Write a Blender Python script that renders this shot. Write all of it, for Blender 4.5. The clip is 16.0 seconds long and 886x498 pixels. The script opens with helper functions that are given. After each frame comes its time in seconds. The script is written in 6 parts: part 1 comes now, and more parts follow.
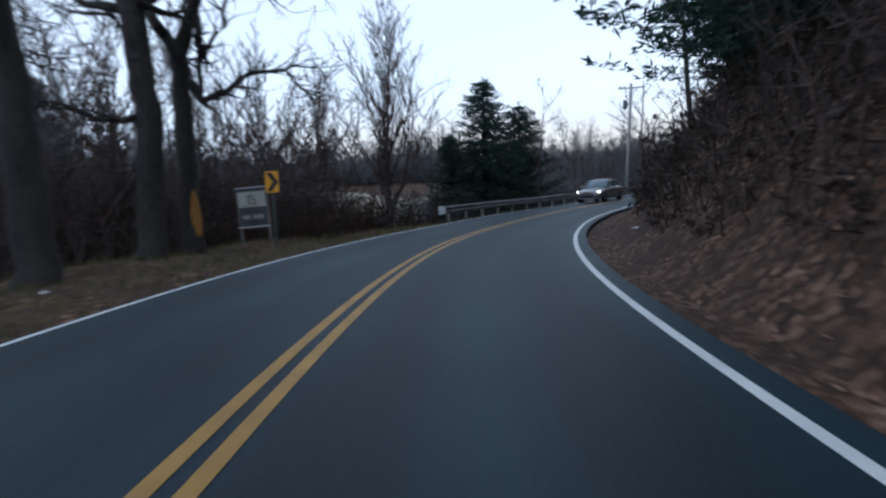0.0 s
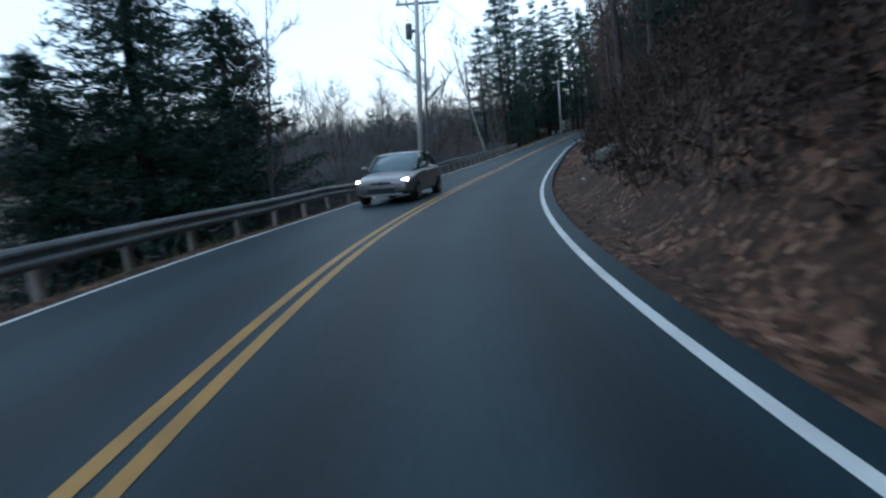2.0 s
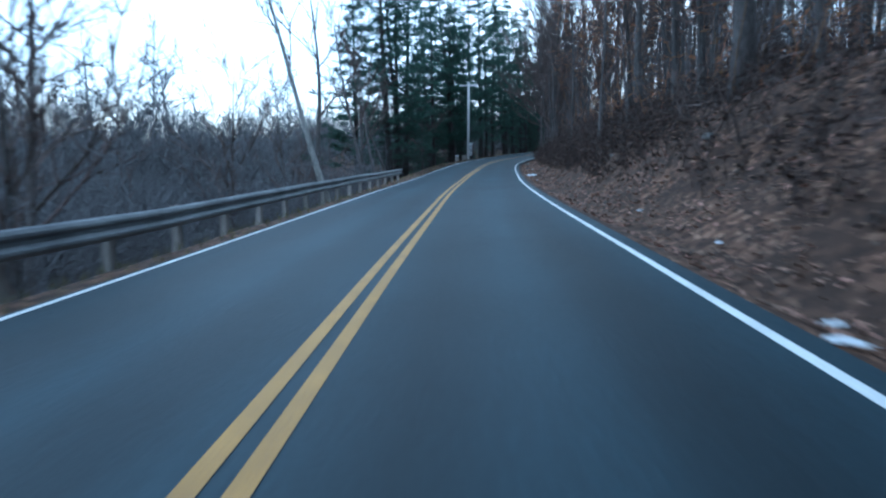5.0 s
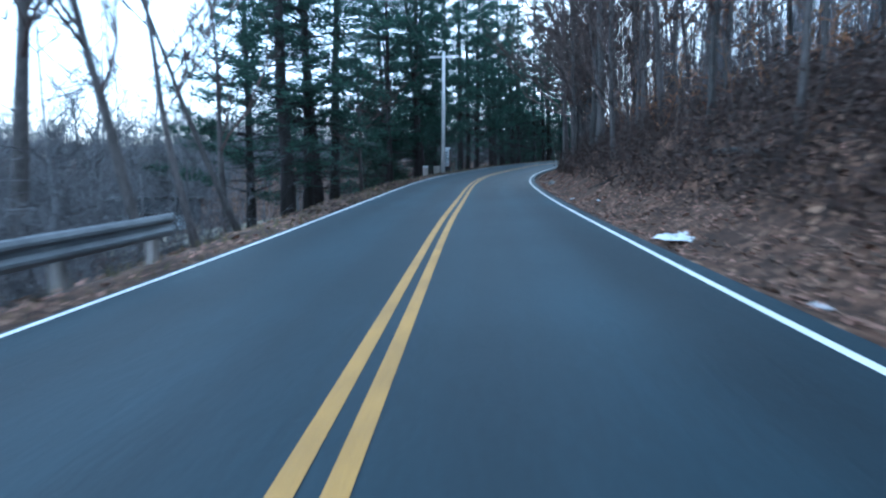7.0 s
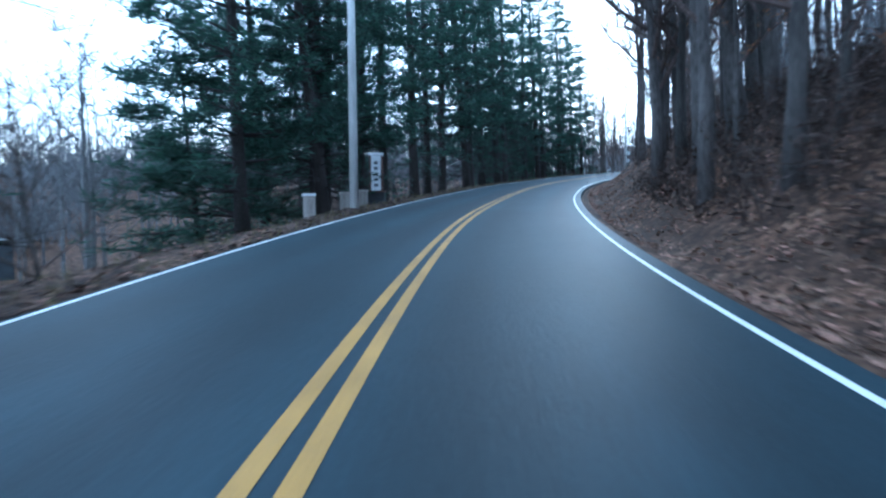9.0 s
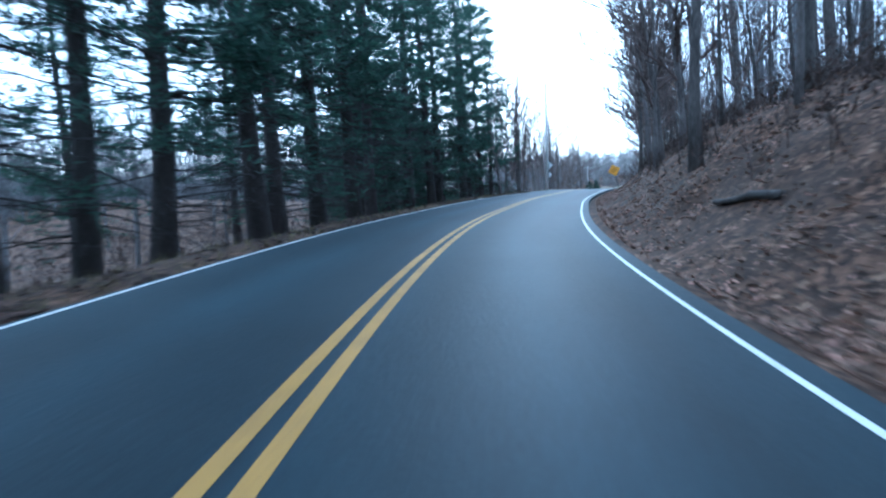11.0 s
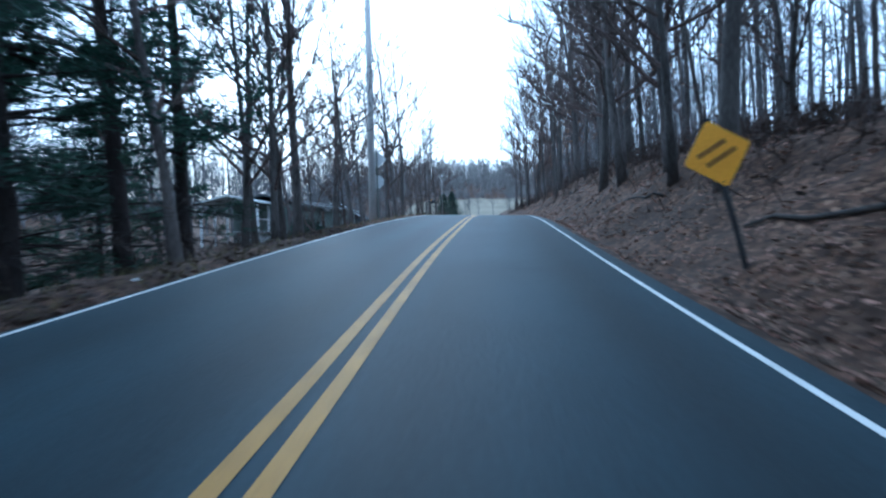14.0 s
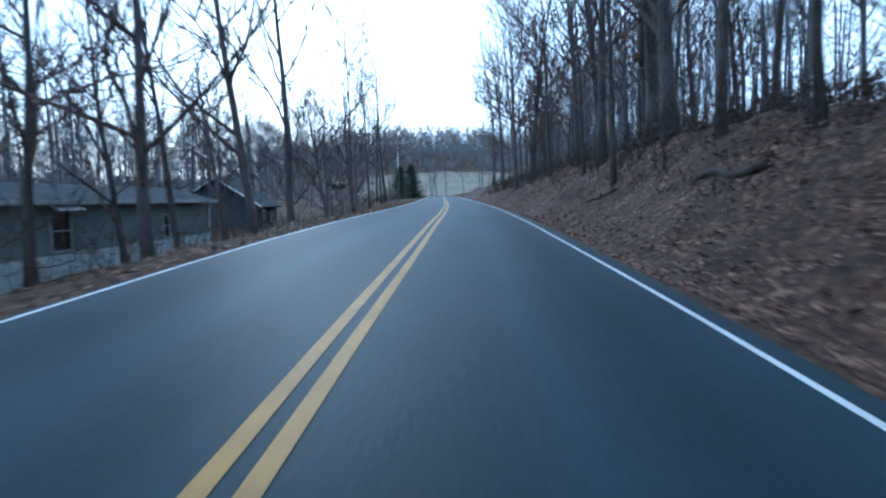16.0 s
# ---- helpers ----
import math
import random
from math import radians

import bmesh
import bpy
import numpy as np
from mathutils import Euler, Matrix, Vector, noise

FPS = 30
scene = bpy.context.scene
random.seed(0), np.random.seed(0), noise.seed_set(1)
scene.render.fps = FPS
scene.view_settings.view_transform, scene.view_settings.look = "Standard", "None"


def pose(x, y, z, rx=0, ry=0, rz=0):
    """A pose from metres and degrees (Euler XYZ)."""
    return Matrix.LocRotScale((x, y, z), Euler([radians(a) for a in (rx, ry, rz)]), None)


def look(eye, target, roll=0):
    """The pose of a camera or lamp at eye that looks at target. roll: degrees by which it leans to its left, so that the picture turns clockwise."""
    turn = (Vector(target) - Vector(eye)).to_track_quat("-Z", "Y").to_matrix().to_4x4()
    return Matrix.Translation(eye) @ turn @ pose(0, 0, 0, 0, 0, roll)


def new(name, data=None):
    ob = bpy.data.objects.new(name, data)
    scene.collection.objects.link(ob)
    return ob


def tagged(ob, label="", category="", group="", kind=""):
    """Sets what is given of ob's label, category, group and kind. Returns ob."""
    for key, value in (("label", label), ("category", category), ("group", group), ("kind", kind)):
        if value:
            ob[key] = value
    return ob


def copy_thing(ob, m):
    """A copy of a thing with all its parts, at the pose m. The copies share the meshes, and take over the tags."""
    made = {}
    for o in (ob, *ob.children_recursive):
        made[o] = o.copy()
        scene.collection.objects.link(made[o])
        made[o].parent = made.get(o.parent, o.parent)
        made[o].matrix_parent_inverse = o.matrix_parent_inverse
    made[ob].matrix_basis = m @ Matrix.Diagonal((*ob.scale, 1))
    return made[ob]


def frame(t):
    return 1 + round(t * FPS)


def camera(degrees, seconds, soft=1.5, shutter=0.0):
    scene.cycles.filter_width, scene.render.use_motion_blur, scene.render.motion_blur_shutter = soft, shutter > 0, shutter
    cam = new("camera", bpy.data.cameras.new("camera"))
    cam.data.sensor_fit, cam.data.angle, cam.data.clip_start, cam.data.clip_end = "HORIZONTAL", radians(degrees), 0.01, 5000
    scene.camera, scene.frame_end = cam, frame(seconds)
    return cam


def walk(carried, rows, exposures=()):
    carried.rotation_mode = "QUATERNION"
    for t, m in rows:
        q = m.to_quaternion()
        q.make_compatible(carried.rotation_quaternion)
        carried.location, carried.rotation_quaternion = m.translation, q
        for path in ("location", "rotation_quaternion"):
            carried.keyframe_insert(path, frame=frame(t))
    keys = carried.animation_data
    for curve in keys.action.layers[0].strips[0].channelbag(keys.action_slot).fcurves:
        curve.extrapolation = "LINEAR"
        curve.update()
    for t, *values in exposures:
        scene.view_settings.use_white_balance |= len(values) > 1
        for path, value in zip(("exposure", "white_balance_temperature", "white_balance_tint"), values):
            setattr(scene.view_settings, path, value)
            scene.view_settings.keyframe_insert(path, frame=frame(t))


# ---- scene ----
cam = camera(71.94, 16.0, soft=2.3, shutter=0.35)
# seconds, place, yaw, pitch, roll
ROWS = [
    (0.0, 0.000, 0.000, 0.000, -0.06, -5.50, -2.83),
    (0.5, 0.234, 5.603, -0.012, -5.55, -5.85, -3.98),
    (1.0, 0.942, 11.068, -0.022, -11.84, -6.51, -5.28),
    (1.5, 2.162, 16.369, -0.052, -17.68, -7.63, -5.08),
    (2.0, 3.886, 21.539, -0.079, -23.04, -8.46, -5.02),
    (2.5, 6.077, 26.639, -0.064, -27.75, -8.95, -3.81),
    (3.0, 8.695, 31.696, -0.033, -31.55, -9.59, -3.19),
    (3.5, 11.682, 36.712, 0.036, -33.15, -7.98, -2.36),
    (4.0, 14.967, 41.710, 0.133, -34.47, -6.61, -1.00),
    (4.5, 18.481, 46.736, 0.251, -33.69, -7.20, -0.10),
    (5.0, 22.157, 51.834, 0.399, -34.13, -6.80, -0.02),
    (5.5, 25.939, 57.024, 0.583, -34.33, -6.50, 0.06),
    (6.0, 29.805, 62.294, 0.776, -34.52, -6.28, 0.14),
    (6.5, 33.756, 67.608, 0.986, -35.12, -6.03, 0.22),
    (7.0, 37.830, 72.899, 1.211, -36.41, -5.72, 0.30),
    (7.5, 42.047, 78.117, 1.465, -36.25, -4.64, 0.51),
    (8.0, 46.387, 83.263, 1.748, -37.69, -5.19, -0.17),
    (8.5, 50.823, 88.358, 2.067, -38.20, -4.62, -0.27),
    (9.0, 55.349, 93.413, 2.412, -38.90, -4.07, -0.36),
    (9.5, 60.023, 98.376, 2.787, -40.62, -3.54, -0.45),
    (10.0, 64.927, 103.161, 3.185, -43.14, -3.12, -0.54),
    (10.5, 70.083, 107.719, 3.588, -45.64, -2.75, -0.64),
    (11.0, 75.438, 112.042, 3.999, -49.08, -2.57, -1.20),
    (11.5, 80.944, 116.101, 4.451, -53.55, -2.67, -2.18),
    (12.0, 86.595, 119.838, 4.932, -57.20, -2.16, -1.95),
    (12.5, 92.395, 123.218, 5.395, -59.19, -1.83, -0.64),
    (13.0, 98.297, 126.316, 5.843, -60.79, -2.42, -1.12),
    (13.5, 104.249, 129.226, 6.299, -63.13, -2.12, -1.43),
    (14.0, 110.241, 131.959, 6.728, -63.26, -1.99, -1.30),
    (14.5, 116.239, 134.537, 7.159, -64.22, -3.18, -2.30),
    (15.0, 122.217, 137.004, 7.576, -66.14, -3.07, -3.13),
    (15.5, 128.206, 139.394, 7.970, -66.10, -3.54, -2.12),
    (16.0, 134.246, 141.764, 8.294, -66.07, -4.66, -1.10),
]
EXPOSURES = [(0.0, -0.05, 5100, 8), (2.0, 0.14, 4850, 0), (3.5, 0.8, 4350, -3), (4.5, 0.88, 4300, -3), (7.0, 1.41, 4300, -1), (8.0, 1.54, 4200, -1), (11.0, 1.77, 4200, -1), (13.0, 1.49, 4300, -1), (14.5, 0.93, 4250, -1), (16.0, 0.73, 4250, -1)]
walk(cam, [(t, pose(x, y, z, 90 + pitch, 0, yaw) @ pose(0, 0, 0, 0, 0, roll)) for t, x, y, z, yaw, pitch, roll in ROWS], EXPOSURES)

# ---- world, sun and exposure ----
world = bpy.data.worlds.new("world")
scene.world = world
world.use_nodes = True
wn = world.node_tree
sky = wn.nodes.new("ShaderNodeTexSky")
sky.sky_type, sky.sun_disc = "NISHITA", False
SUN_UP, SUN_TURN = 12.0, 52.0  # degrees above the horizon; degrees clockwise from +y
sky.sun_elevation, sky.sun_rotation = radians(SUN_UP), radians(SUN_TURN)
sky.air_density, sky.dust_density, sky.ozone_density = 1.0, 1.0, 1.5
back = wn.nodes["Background"]
back.inputs["Strength"].default_value = 0.15
veil = wn.nodes.new("ShaderNodeMix")  # thin bright haze, thickest towards the horizon
veil.data_type = "RGBA"
veil.inputs[7].default_value = (8.1, 8.1, 8.1, 1)
where, height, thick = wn.nodes.new("ShaderNodeTexCoord"), wn.nodes.new("ShaderNodeSeparateXYZ"), wn.nodes.new("ShaderNodeMapRange")
wn.links.new(where.outputs["Generated"], height.inputs[0])
wn.links.new(height.outputs[2], thick.inputs[0])
thick.inputs[1].default_value, thick.inputs[2].default_value, thick.inputs[3].default_value, thick.inputs[4].default_value = 0.0, 0.9, 0.95, 0.5
wn.links.new(thick.outputs[0], veil.inputs[0])
wn.links.new(sky.outputs[0], veil.inputs[6])
# the sunset's warm glow, low over the valley
GLOW_TURN = 17.0
toward = wn.nodes.new("ShaderNodeVectorMath")
toward.operation = "DOT_PRODUCT"
toward.inputs[1].default_value = (math.sin(radians(GLOW_TURN)), math.cos(radians(GLOW_TURN)), 0)
wn.links.new(where.outputs["Generated"], toward.inputs[0])
wide, low, both = wn.nodes.new("ShaderNodeMapRange"), wn.nodes.new("ShaderNodeMapRange"), wn.nodes.new("ShaderNodeMath")
wide.inputs[1].default_value, wide.inputs[2].default_value, wide.inputs[3].default_value, wide.inputs[4].default_value = 0.72, 0.97, 0.0, 0.6
low.inputs[1].default_value, low.inputs[2].default_value, low.inputs[3].default_value, low.inputs[4].default_value = 0.05, 0.17, 1.0, 0.0
wide.interpolation_type = low.interpolation_type = "SMOOTHSTEP"
both.operation = "MULTIPLY"
wn.links.new(toward.outputs["Value"], wide.inputs[0])
wn.links.new(height.outputs[2], low.inputs[0])
wn.links.new(wide.outputs[0], both.inputs[0])
wn.links.new(low.outputs[0], both.inputs[1])
glow = wn.nodes.new("ShaderNodeMix")
glow.data_type = "RGBA"
glow.inputs[7].default_value = (6.4, 4.9, 3.0, 1)
wn.links.new(both.outputs[0], glow.inputs[0])
wn.links.new(veil.outputs[2], glow.inputs[6])
wn.links.new(glow.outputs[2], back.inputs["Color"])
sun = new("sun", bpy.data.lights.new("sun", "SUN"))
sun.data.energy, sun.data.angle, sun.data.color = 0.5, radians(15), (1.0, 0.9, 0.78)
sun.matrix_world = look((0, 0, 50), (-math.sin(radians(SUN_TURN)) * math.cos(radians(SUN_UP)), -math.cos(radians(SUN_TURN)) * math.cos(radians(SUN_UP)), 50 - math.sin(radians(SUN_UP))))

# ---- materials ----


def material(name, low, high, size=1.0, fine=12.0, rough=0.85, bump=0.3, metal=0.0, random_by="", spread=0.25, coords="Object", stretch=(1, 1, 1), gloss=0.5, thin=0.0):
    """Two colours mixed by a coarse and a fine noise; size: metres of the coarse one."""
    m = bpy.data.materials.new(name)
    m.use_nodes = True
    nt = m.node_tree
    b = nt.nodes["Principled BSDF"]
    b.inputs["Roughness"].default_value, b.inputs["Metallic"].default_value = rough, metal
    b.inputs["Specular IOR Level"].default_value = gloss
    co = nt.nodes.new("ShaderNodeTexCoord")
    mp = nt.nodes.new("ShaderNodeMapping")
    mp.inputs["Scale"].default_value = stretch
    nt.links.new(co.outputs[coords], mp.inputs[0])
    n1, n2 = nt.nodes.new("ShaderNodeTexNoise"), nt.nodes.new("ShaderNodeTexNoise")
    n1.inputs["Scale"].default_value, n2.inputs["Scale"].default_value = 1 / size, fine / size
    n1.inputs["Detail"].default_value, n2.inputs["Detail"].default_value = 3, 4
    for n in (n1, n2):
        nt.links.new(mp.outputs[0], n.inputs["Vector"])
    add = nt.nodes.new("ShaderNodeMath")
    add.operation = "ADD"
    nt.links.new(n1.outputs[0], add.inputs[0])
    nt.links.new(n2.outputs[0], add.inputs[1])
    rng = nt.nodes.new("ShaderNodeMapRange")
    rng.inputs[1].default_value, rng.inputs[2].default_value = 0.7, 1.3
    nt.links.new(add.outputs[0], rng.inputs[0])
    mix = nt.nodes.new("ShaderNodeMix")
    mix.data_type = "RGBA"
    mix.inputs[6].default_value, mix.inputs[7].default_value = (*low, 1), (*high, 1)
    nt.links.new(rng.outputs[0], mix.inputs[0])
    colour = mix.outputs[2]
    if random_by:
        if random_by == "island":
            r = nt.nodes.new("ShaderNodeNewGeometry").outputs["Random Per Island"]
        else:
            r = nt.nodes.new("ShaderNodeObjectInfo").outputs["Random"]
        hsv = nt.nodes.new("ShaderNodeHueSaturation")
        val, hue = nt.nodes.new("ShaderNodeMapRange"), nt.nodes.new("ShaderNodeMapRange")
        val.inputs[3].default_value, val.inputs[4].default_value = 1 - spread, 1 + spread
        hue.inputs[3].default_value, hue.inputs[4].default_value = 0.515, 0.485
        nt.links.new(r, val.inputs[0])
        nt.links.new(r, hue.inputs[0])
        nt.links.new(val.outputs[0], hsv.inputs["Value"])
        nt.links.new(hue.outputs[0], hsv.inputs["Hue"])
        nt.links.new(colour, hsv.inputs["Color"])
        colour = hsv.outputs[0]
    nt.links.new(colour, b.inputs["Base Color"])
    if thin:  # leaves let some light through
        tr, both = nt.nodes.new("ShaderNodeBsdfTranslucent"), nt.nodes.new("ShaderNodeMixShader")
        nt.links.new(colour, tr.inputs["Color"])
        both.inputs[0].default_value = thin
        nt.links.new(b.outputs[0], both.inputs[1])
        nt.links.new(tr.outputs[0], both.inputs[2])
        nt.links.new(both.outputs[0], nt.nodes["Material Output"].inputs["Surface"])
    if bump:
        bp = nt.nodes.new("ShaderNodeBump")
        bp.inputs["Strength"].default_value, bp.inputs["Distance"].default_value = bump, 0.02
        nt.links.new(n2.outputs[0], bp.inputs["Height"])
        nt.links.new(bp.outputs[0], b.inputs["Normal"])
    return m


def asphalt_material():
    """Grey asphalt with fine stones, patches, and paler polished wheel paths along the lanes (u: metres across, v: metres along)."""
    m = material("asphalt", (0.0075, 0.0168, 0.0228), (0.0170, 0.0325, 0.0425), 3.0, 60.0, 0.62, 0.35, gloss=0.24)
    nt = m.node_tree
    b = nt.nodes["Principled BSDF"]
    uv = nt.nodes.new("ShaderNodeUVMap")
    sep = nt.nodes.new("ShaderNodeSeparateXYZ")
    nt.links.new(uv.outputs[0], sep.inputs[0])
    wave = nt.nodes.new("ShaderNodeMath")
    wave.operation = "COSINE"
    mul = nt.nodes.new("ShaderNodeMath")
    mul.operation = "MULTIPLY"
    mul.inputs[1].default_value = 2 * math.pi / 1.47
    nt.links.new(sep.outputs[0], mul.inputs[0])
    nt.links.new(mul.outputs[0], wave.inputs[0])
    sm = nt.nodes.new("ShaderNodeTexNoise")
    mp = nt.nodes.new("ShaderNodeMapping")
    mp.inputs["Scale"].default_value = (1.2, 0.06, 1)
    nt.links.new(uv.outputs[0], mp.inputs[0])
    nt.links.new(mp.outputs[0], sm.inputs["Vector"])
    sm.inputs["Scale"].default_value, sm.inputs["Detail"].default_value = 1.0, 4
    rng = nt.nodes.new("ShaderNodeMapRange")
    rng.inputs[1].default_value, rng.inputs[2].default_value = -1.0, 1.0
    rng.inputs[3].default_value, rng.inputs[4].default_value = 0.78, 1.2
    nt.links.new(wave.outputs[0], rng.inputs[0])
    rn = nt.nodes.new("ShaderNodeMapRange")
    rn.inputs[1].default_value, rn.inputs[2].default_value, rn.inputs[3].default_value, rn.inputs[4].default_value = 0.3, 0.7, 0.75, 1.35
    nt.links.new(sm.outputs[0], rn.inputs[0])
    k = nt.nodes.new("ShaderNodeMath")
    k.operation = "MULTIPLY"
    nt.links.new(rng.outputs[0], k.inputs[0])
    nt.links.new(rn.outputs[0], k.inputs[1])
    old = b.inputs["Base Color"].links[0].from_socket
    hsv = nt.nodes.new("ShaderNodeHueSaturation")
    nt.links.new(old, hsv.inputs["Color"])
    nt.links.new(k.outputs[0], hsv.inputs["Value"])
    nt.links.new(hsv.outputs[0], b.inputs["Base Color"])
    return m


def litter_material():
    """Woodland floor: dark soil under matted dead leaves, each leaf a cell of its own tone, in drifts and bare patches."""
    m = bpy.data.materials.new("leafy_soil")
    m.use_nodes = True
    nt = m.node_tree
    b = nt.nodes["Principled BSDF"]
    b.inputs["Roughness"].default_value, b.inputs["Specular IOR Level"].default_value = 0.92, 0.25
    co = nt.nodes.new("ShaderNodeTexCoord")
    warp, drift = nt.nodes.new("ShaderNodeTexNoise"), nt.nodes.new("ShaderNodeTexNoise")
    warp.inputs["Scale"].default_value, warp.inputs["Detail"].default_value = 9.0, 3
    drift.inputs["Scale"].default_value, drift.inputs["Detail"].default_value = 0.8, 6
    off = nt.nodes.new("ShaderNodeVectorMath")
    off.operation = "MULTIPLY_ADD"
    off.inputs[1].default_value = (0.09, 0.09, 0.09)
    nt.links.new(co.outputs["Object"], warp.inputs["Vector"])
    nt.links.new(co.outputs["Object"], drift.inputs["Vector"])
    nt.links.new(warp.outputs["Color"], off.inputs[0])
    nt.links.new(co.outputs["Object"], off.inputs[2])
    cell = nt.nodes.new("ShaderNodeTexVoronoi")
    cell.inputs["Scale"].default_value = 11.0
    nt.links.new(off.outputs[0], cell.inputs["Vector"])
    tone = nt.nodes.new("ShaderNodeSeparateColor")
    nt.links.new(cell.outputs["Color"], tone.inputs[0])
    ramp = nt.nodes.new("ShaderNodeValToRGB")
    el = ramp.color_ramp.elements
    el[0].position, el[0].color = 0.0, (0.020, 0.012, 0.008, 1)
    el[1].position, el[1].color = 1.0, (0.30, 0.19, 0.12, 1)
    for pos, c in ((0.35, (0.050, 0.027, 0.016, 1)), (0.7, (0.115, 0.062, 0.036, 1)), (0.9, (0.19, 0.105, 0.065, 1))):
        e = el.new(pos)
        e.color = c
    nt.links.new(tone.outputs[0], ramp.inputs[0])
    bare = nt.nodes.new("ShaderNodeMapRange")
    bare.inputs[1].default_value, bare.inputs[2].default_value, bare.inputs[3].default_value, bare.inputs[4].default_value = 0.38, 0.62, 0.75, 0.0
    nt.links.new(drift.outputs[0], bare.inputs[0])
    mix = nt.nodes.new("ShaderNodeMix")
    mix.data_type = "RGBA"
    mix.inputs[7].default_value = (0.038, 0.023, 0.015, 1)
    nt.links.new(bare.outputs[0], mix.inputs[0])
    nt.links.new(ramp.outputs[0], mix.inputs[6])
    nt.links.new(mix.outputs[2], b.inputs["Base Color"])
    bp = nt.nodes.new("ShaderNodeBump")
    bp.inputs["Strength"].default_value, bp.inputs["Distance"].default_value = 0.9, 0.05
    nt.links.new(tone.outputs[1], bp.inputs["Height"])
    nt.links.new(bp.outputs[0], b.inputs["Normal"])
    return m


def lit(name, colour, strength):
    m = bpy.data.materials.new(name)
    m.use_nodes = True
    b = m.node_tree.nodes["Principled BSDF"]
    b.inputs["Base Color"].default_value = (*colour, 1)
    b.inputs["Emission Color"].default_value = (*colour, 1)
    b.inputs["Emission Strength"].default_value = strength
    return m


def glass_material(name, tint, rough=0.03):
    m = bpy.data.materials.new(name)
    m.use_nodes = True
    b = m.node_tree.nodes["Principled BSDF"]
    b.inputs["Base Color"].default_value = (*tint, 1)
    b.inputs["Roughness"].default_value = rough
    b.inputs["Specular IOR Level"].default_value = 0.8
    return m


ASPHALT = asphalt_material()
WHITE_LINE = material("white_road_paint", (0.60, 0.60, 0.58), (0.86, 0.85, 0.81), 0.6, 30, 0.6, 0.2)
YELLOW_LINE = material("yellow_road_paint", (0.27, 0.145, 0.024), (0.47, 0.255, 0.036), 0.6, 30, 0.6, 0.2)
SOIL = litter_material()
LEAF = material("dead_leaves", (0.078, 0.038, 0.022), (0.33, 0.200, 0.132), 0.25, 5, 0.8, 0.0, random_by="island", spread=0.75)
GRASS = material("winter_grass", (0.06, 0.065, 0.02), (0.20, 0.16, 0.07), 0.8, 6, 0.9, 0.0, random_by="island", spread=0.4)
OLD_BARK = material("dark_old_bark", (0.016, 0.014, 0.013), (0.068, 0.058, 0.052), 0.4, 9, 0.95, 1.0, stretch=(1, 1, 0.25))
BARK = material("grey_bark", (0.034, 0.029, 0.027), (0.130, 0.115, 0.106), 0.5, 10, 0.92, 0.9, random_by="object", spread=0.35, stretch=(1, 1, 0.25))
PALE_BARK = material("pale_bark", (0.16, 0.15, 0.135), (0.42, 0.40, 0.37), 0.5, 8, 0.9, 0.7, random_by="object", spread=0.2, stretch=(1, 1, 0.3))
PINE_BARK = material("pine_bark", (0.0099, 0.0087, 0.0084), (0.0372, 0.0304, 0.0273), 0.3, 8, 0.95, 1.0, random_by="object", spread=0.25, stretch=(1, 1, 0.3))
TWIG = material("twigs", (0.042, 0.029, 0.024), (0.125, 0.092, 0.077), 0.5, 8, 0.9, 0.0, random_by="island", spread=0.35)
# twigs past the crest: a paler grey with the haze put into it
HAZED_TWIG = material("haze_paled_twigs", (0.10, 0.094, 0.092), (0.23, 0.215, 0.205), 0.5, 8, 0.9, 0.0, random_by="island", spread=0.3)
GREY_TWIG = material("grey_twigs", (0.056, 0.054, 0.057), (0.160, 0.154, 0.156), 0.5, 8, 0.9, 0.0, random_by="island", spread=0.35)
NEEDLE = material("pine_needles", (0.022, 0.050, 0.038), (0.056, 0.100, 0.068), 1.2, 8, 0.6, 0.0, random_by="island", spread=0.45, thin=0.55)
CEDAR = material("spruce_foliage", (0.012, 0.030, 0.022), (0.031, 0.066, 0.043), 1.0, 8, 0.7, 0.0, random_by="island", spread=0.45, thin=0.25)
RUST_LEAF = material("clinging_rust_leaves", (0.16, 0.07, 0.03), (0.34, 0.17, 0.07), 0.6, 6, 0.8, 0.0, random_by="island", spread=0.4, thin=0.4)
SCAR = material("barked_orange_wood", (0.30, 0.135, 0.025), (0.52, 0.27, 0.06), 0.25, 8, 0.85, 0.4, stretch=(1, 1, 0.3))
GALV = material("weathered_galvanised_steel", (0.09, 0.095, 0.10), (0.22, 0.23, 0.235), 0.7, 14, 0.6, 0.2, metal=0.4)
POST_WOOD = material("grey_wooden_post", (0.13, 0.115, 0.10), (0.33, 0.30, 0.27), 0.25, 9, 0.9, 0.5, random_by="object", spread=0.35, stretch=(1, 1, 0.2))
POLE_WOOD = material("weathered_pole", (0.40, 0.39, 0.375), (0.62, 0.605, 0.585), 0.4, 10, 0.88, 0.5, stretch=(1, 1, 0.12))
SIGN_YELLOW = material("yellow_sign_sheet", (0.80, 0.36, 0.008), (0.92, 0.45, 0.015), 0.5, 10, 0.45, 0.0)
FADED = material("faded_print", (0.16, 0.075, 0.008), (0.36, 0.17, 0.012), 0.12, 5, 0.6, 0.0)
SIGN_BLACK = material("black_sign_print", (0.012, 0.012, 0.012), (0.03, 0.03, 0.03), 0.3, 10, 0.5, 0.0)
SIGN_WHITE = material("cream_board", (0.42, 0.42, 0.36), (0.60, 0.60, 0.53), 0.4, 8, 0.6, 0.0)
SIGN_GREY = material("dark_board", (0.05, 0.06, 0.07), (0.10, 0.11, 0.12), 0.4, 8, 0.6, 0.0)
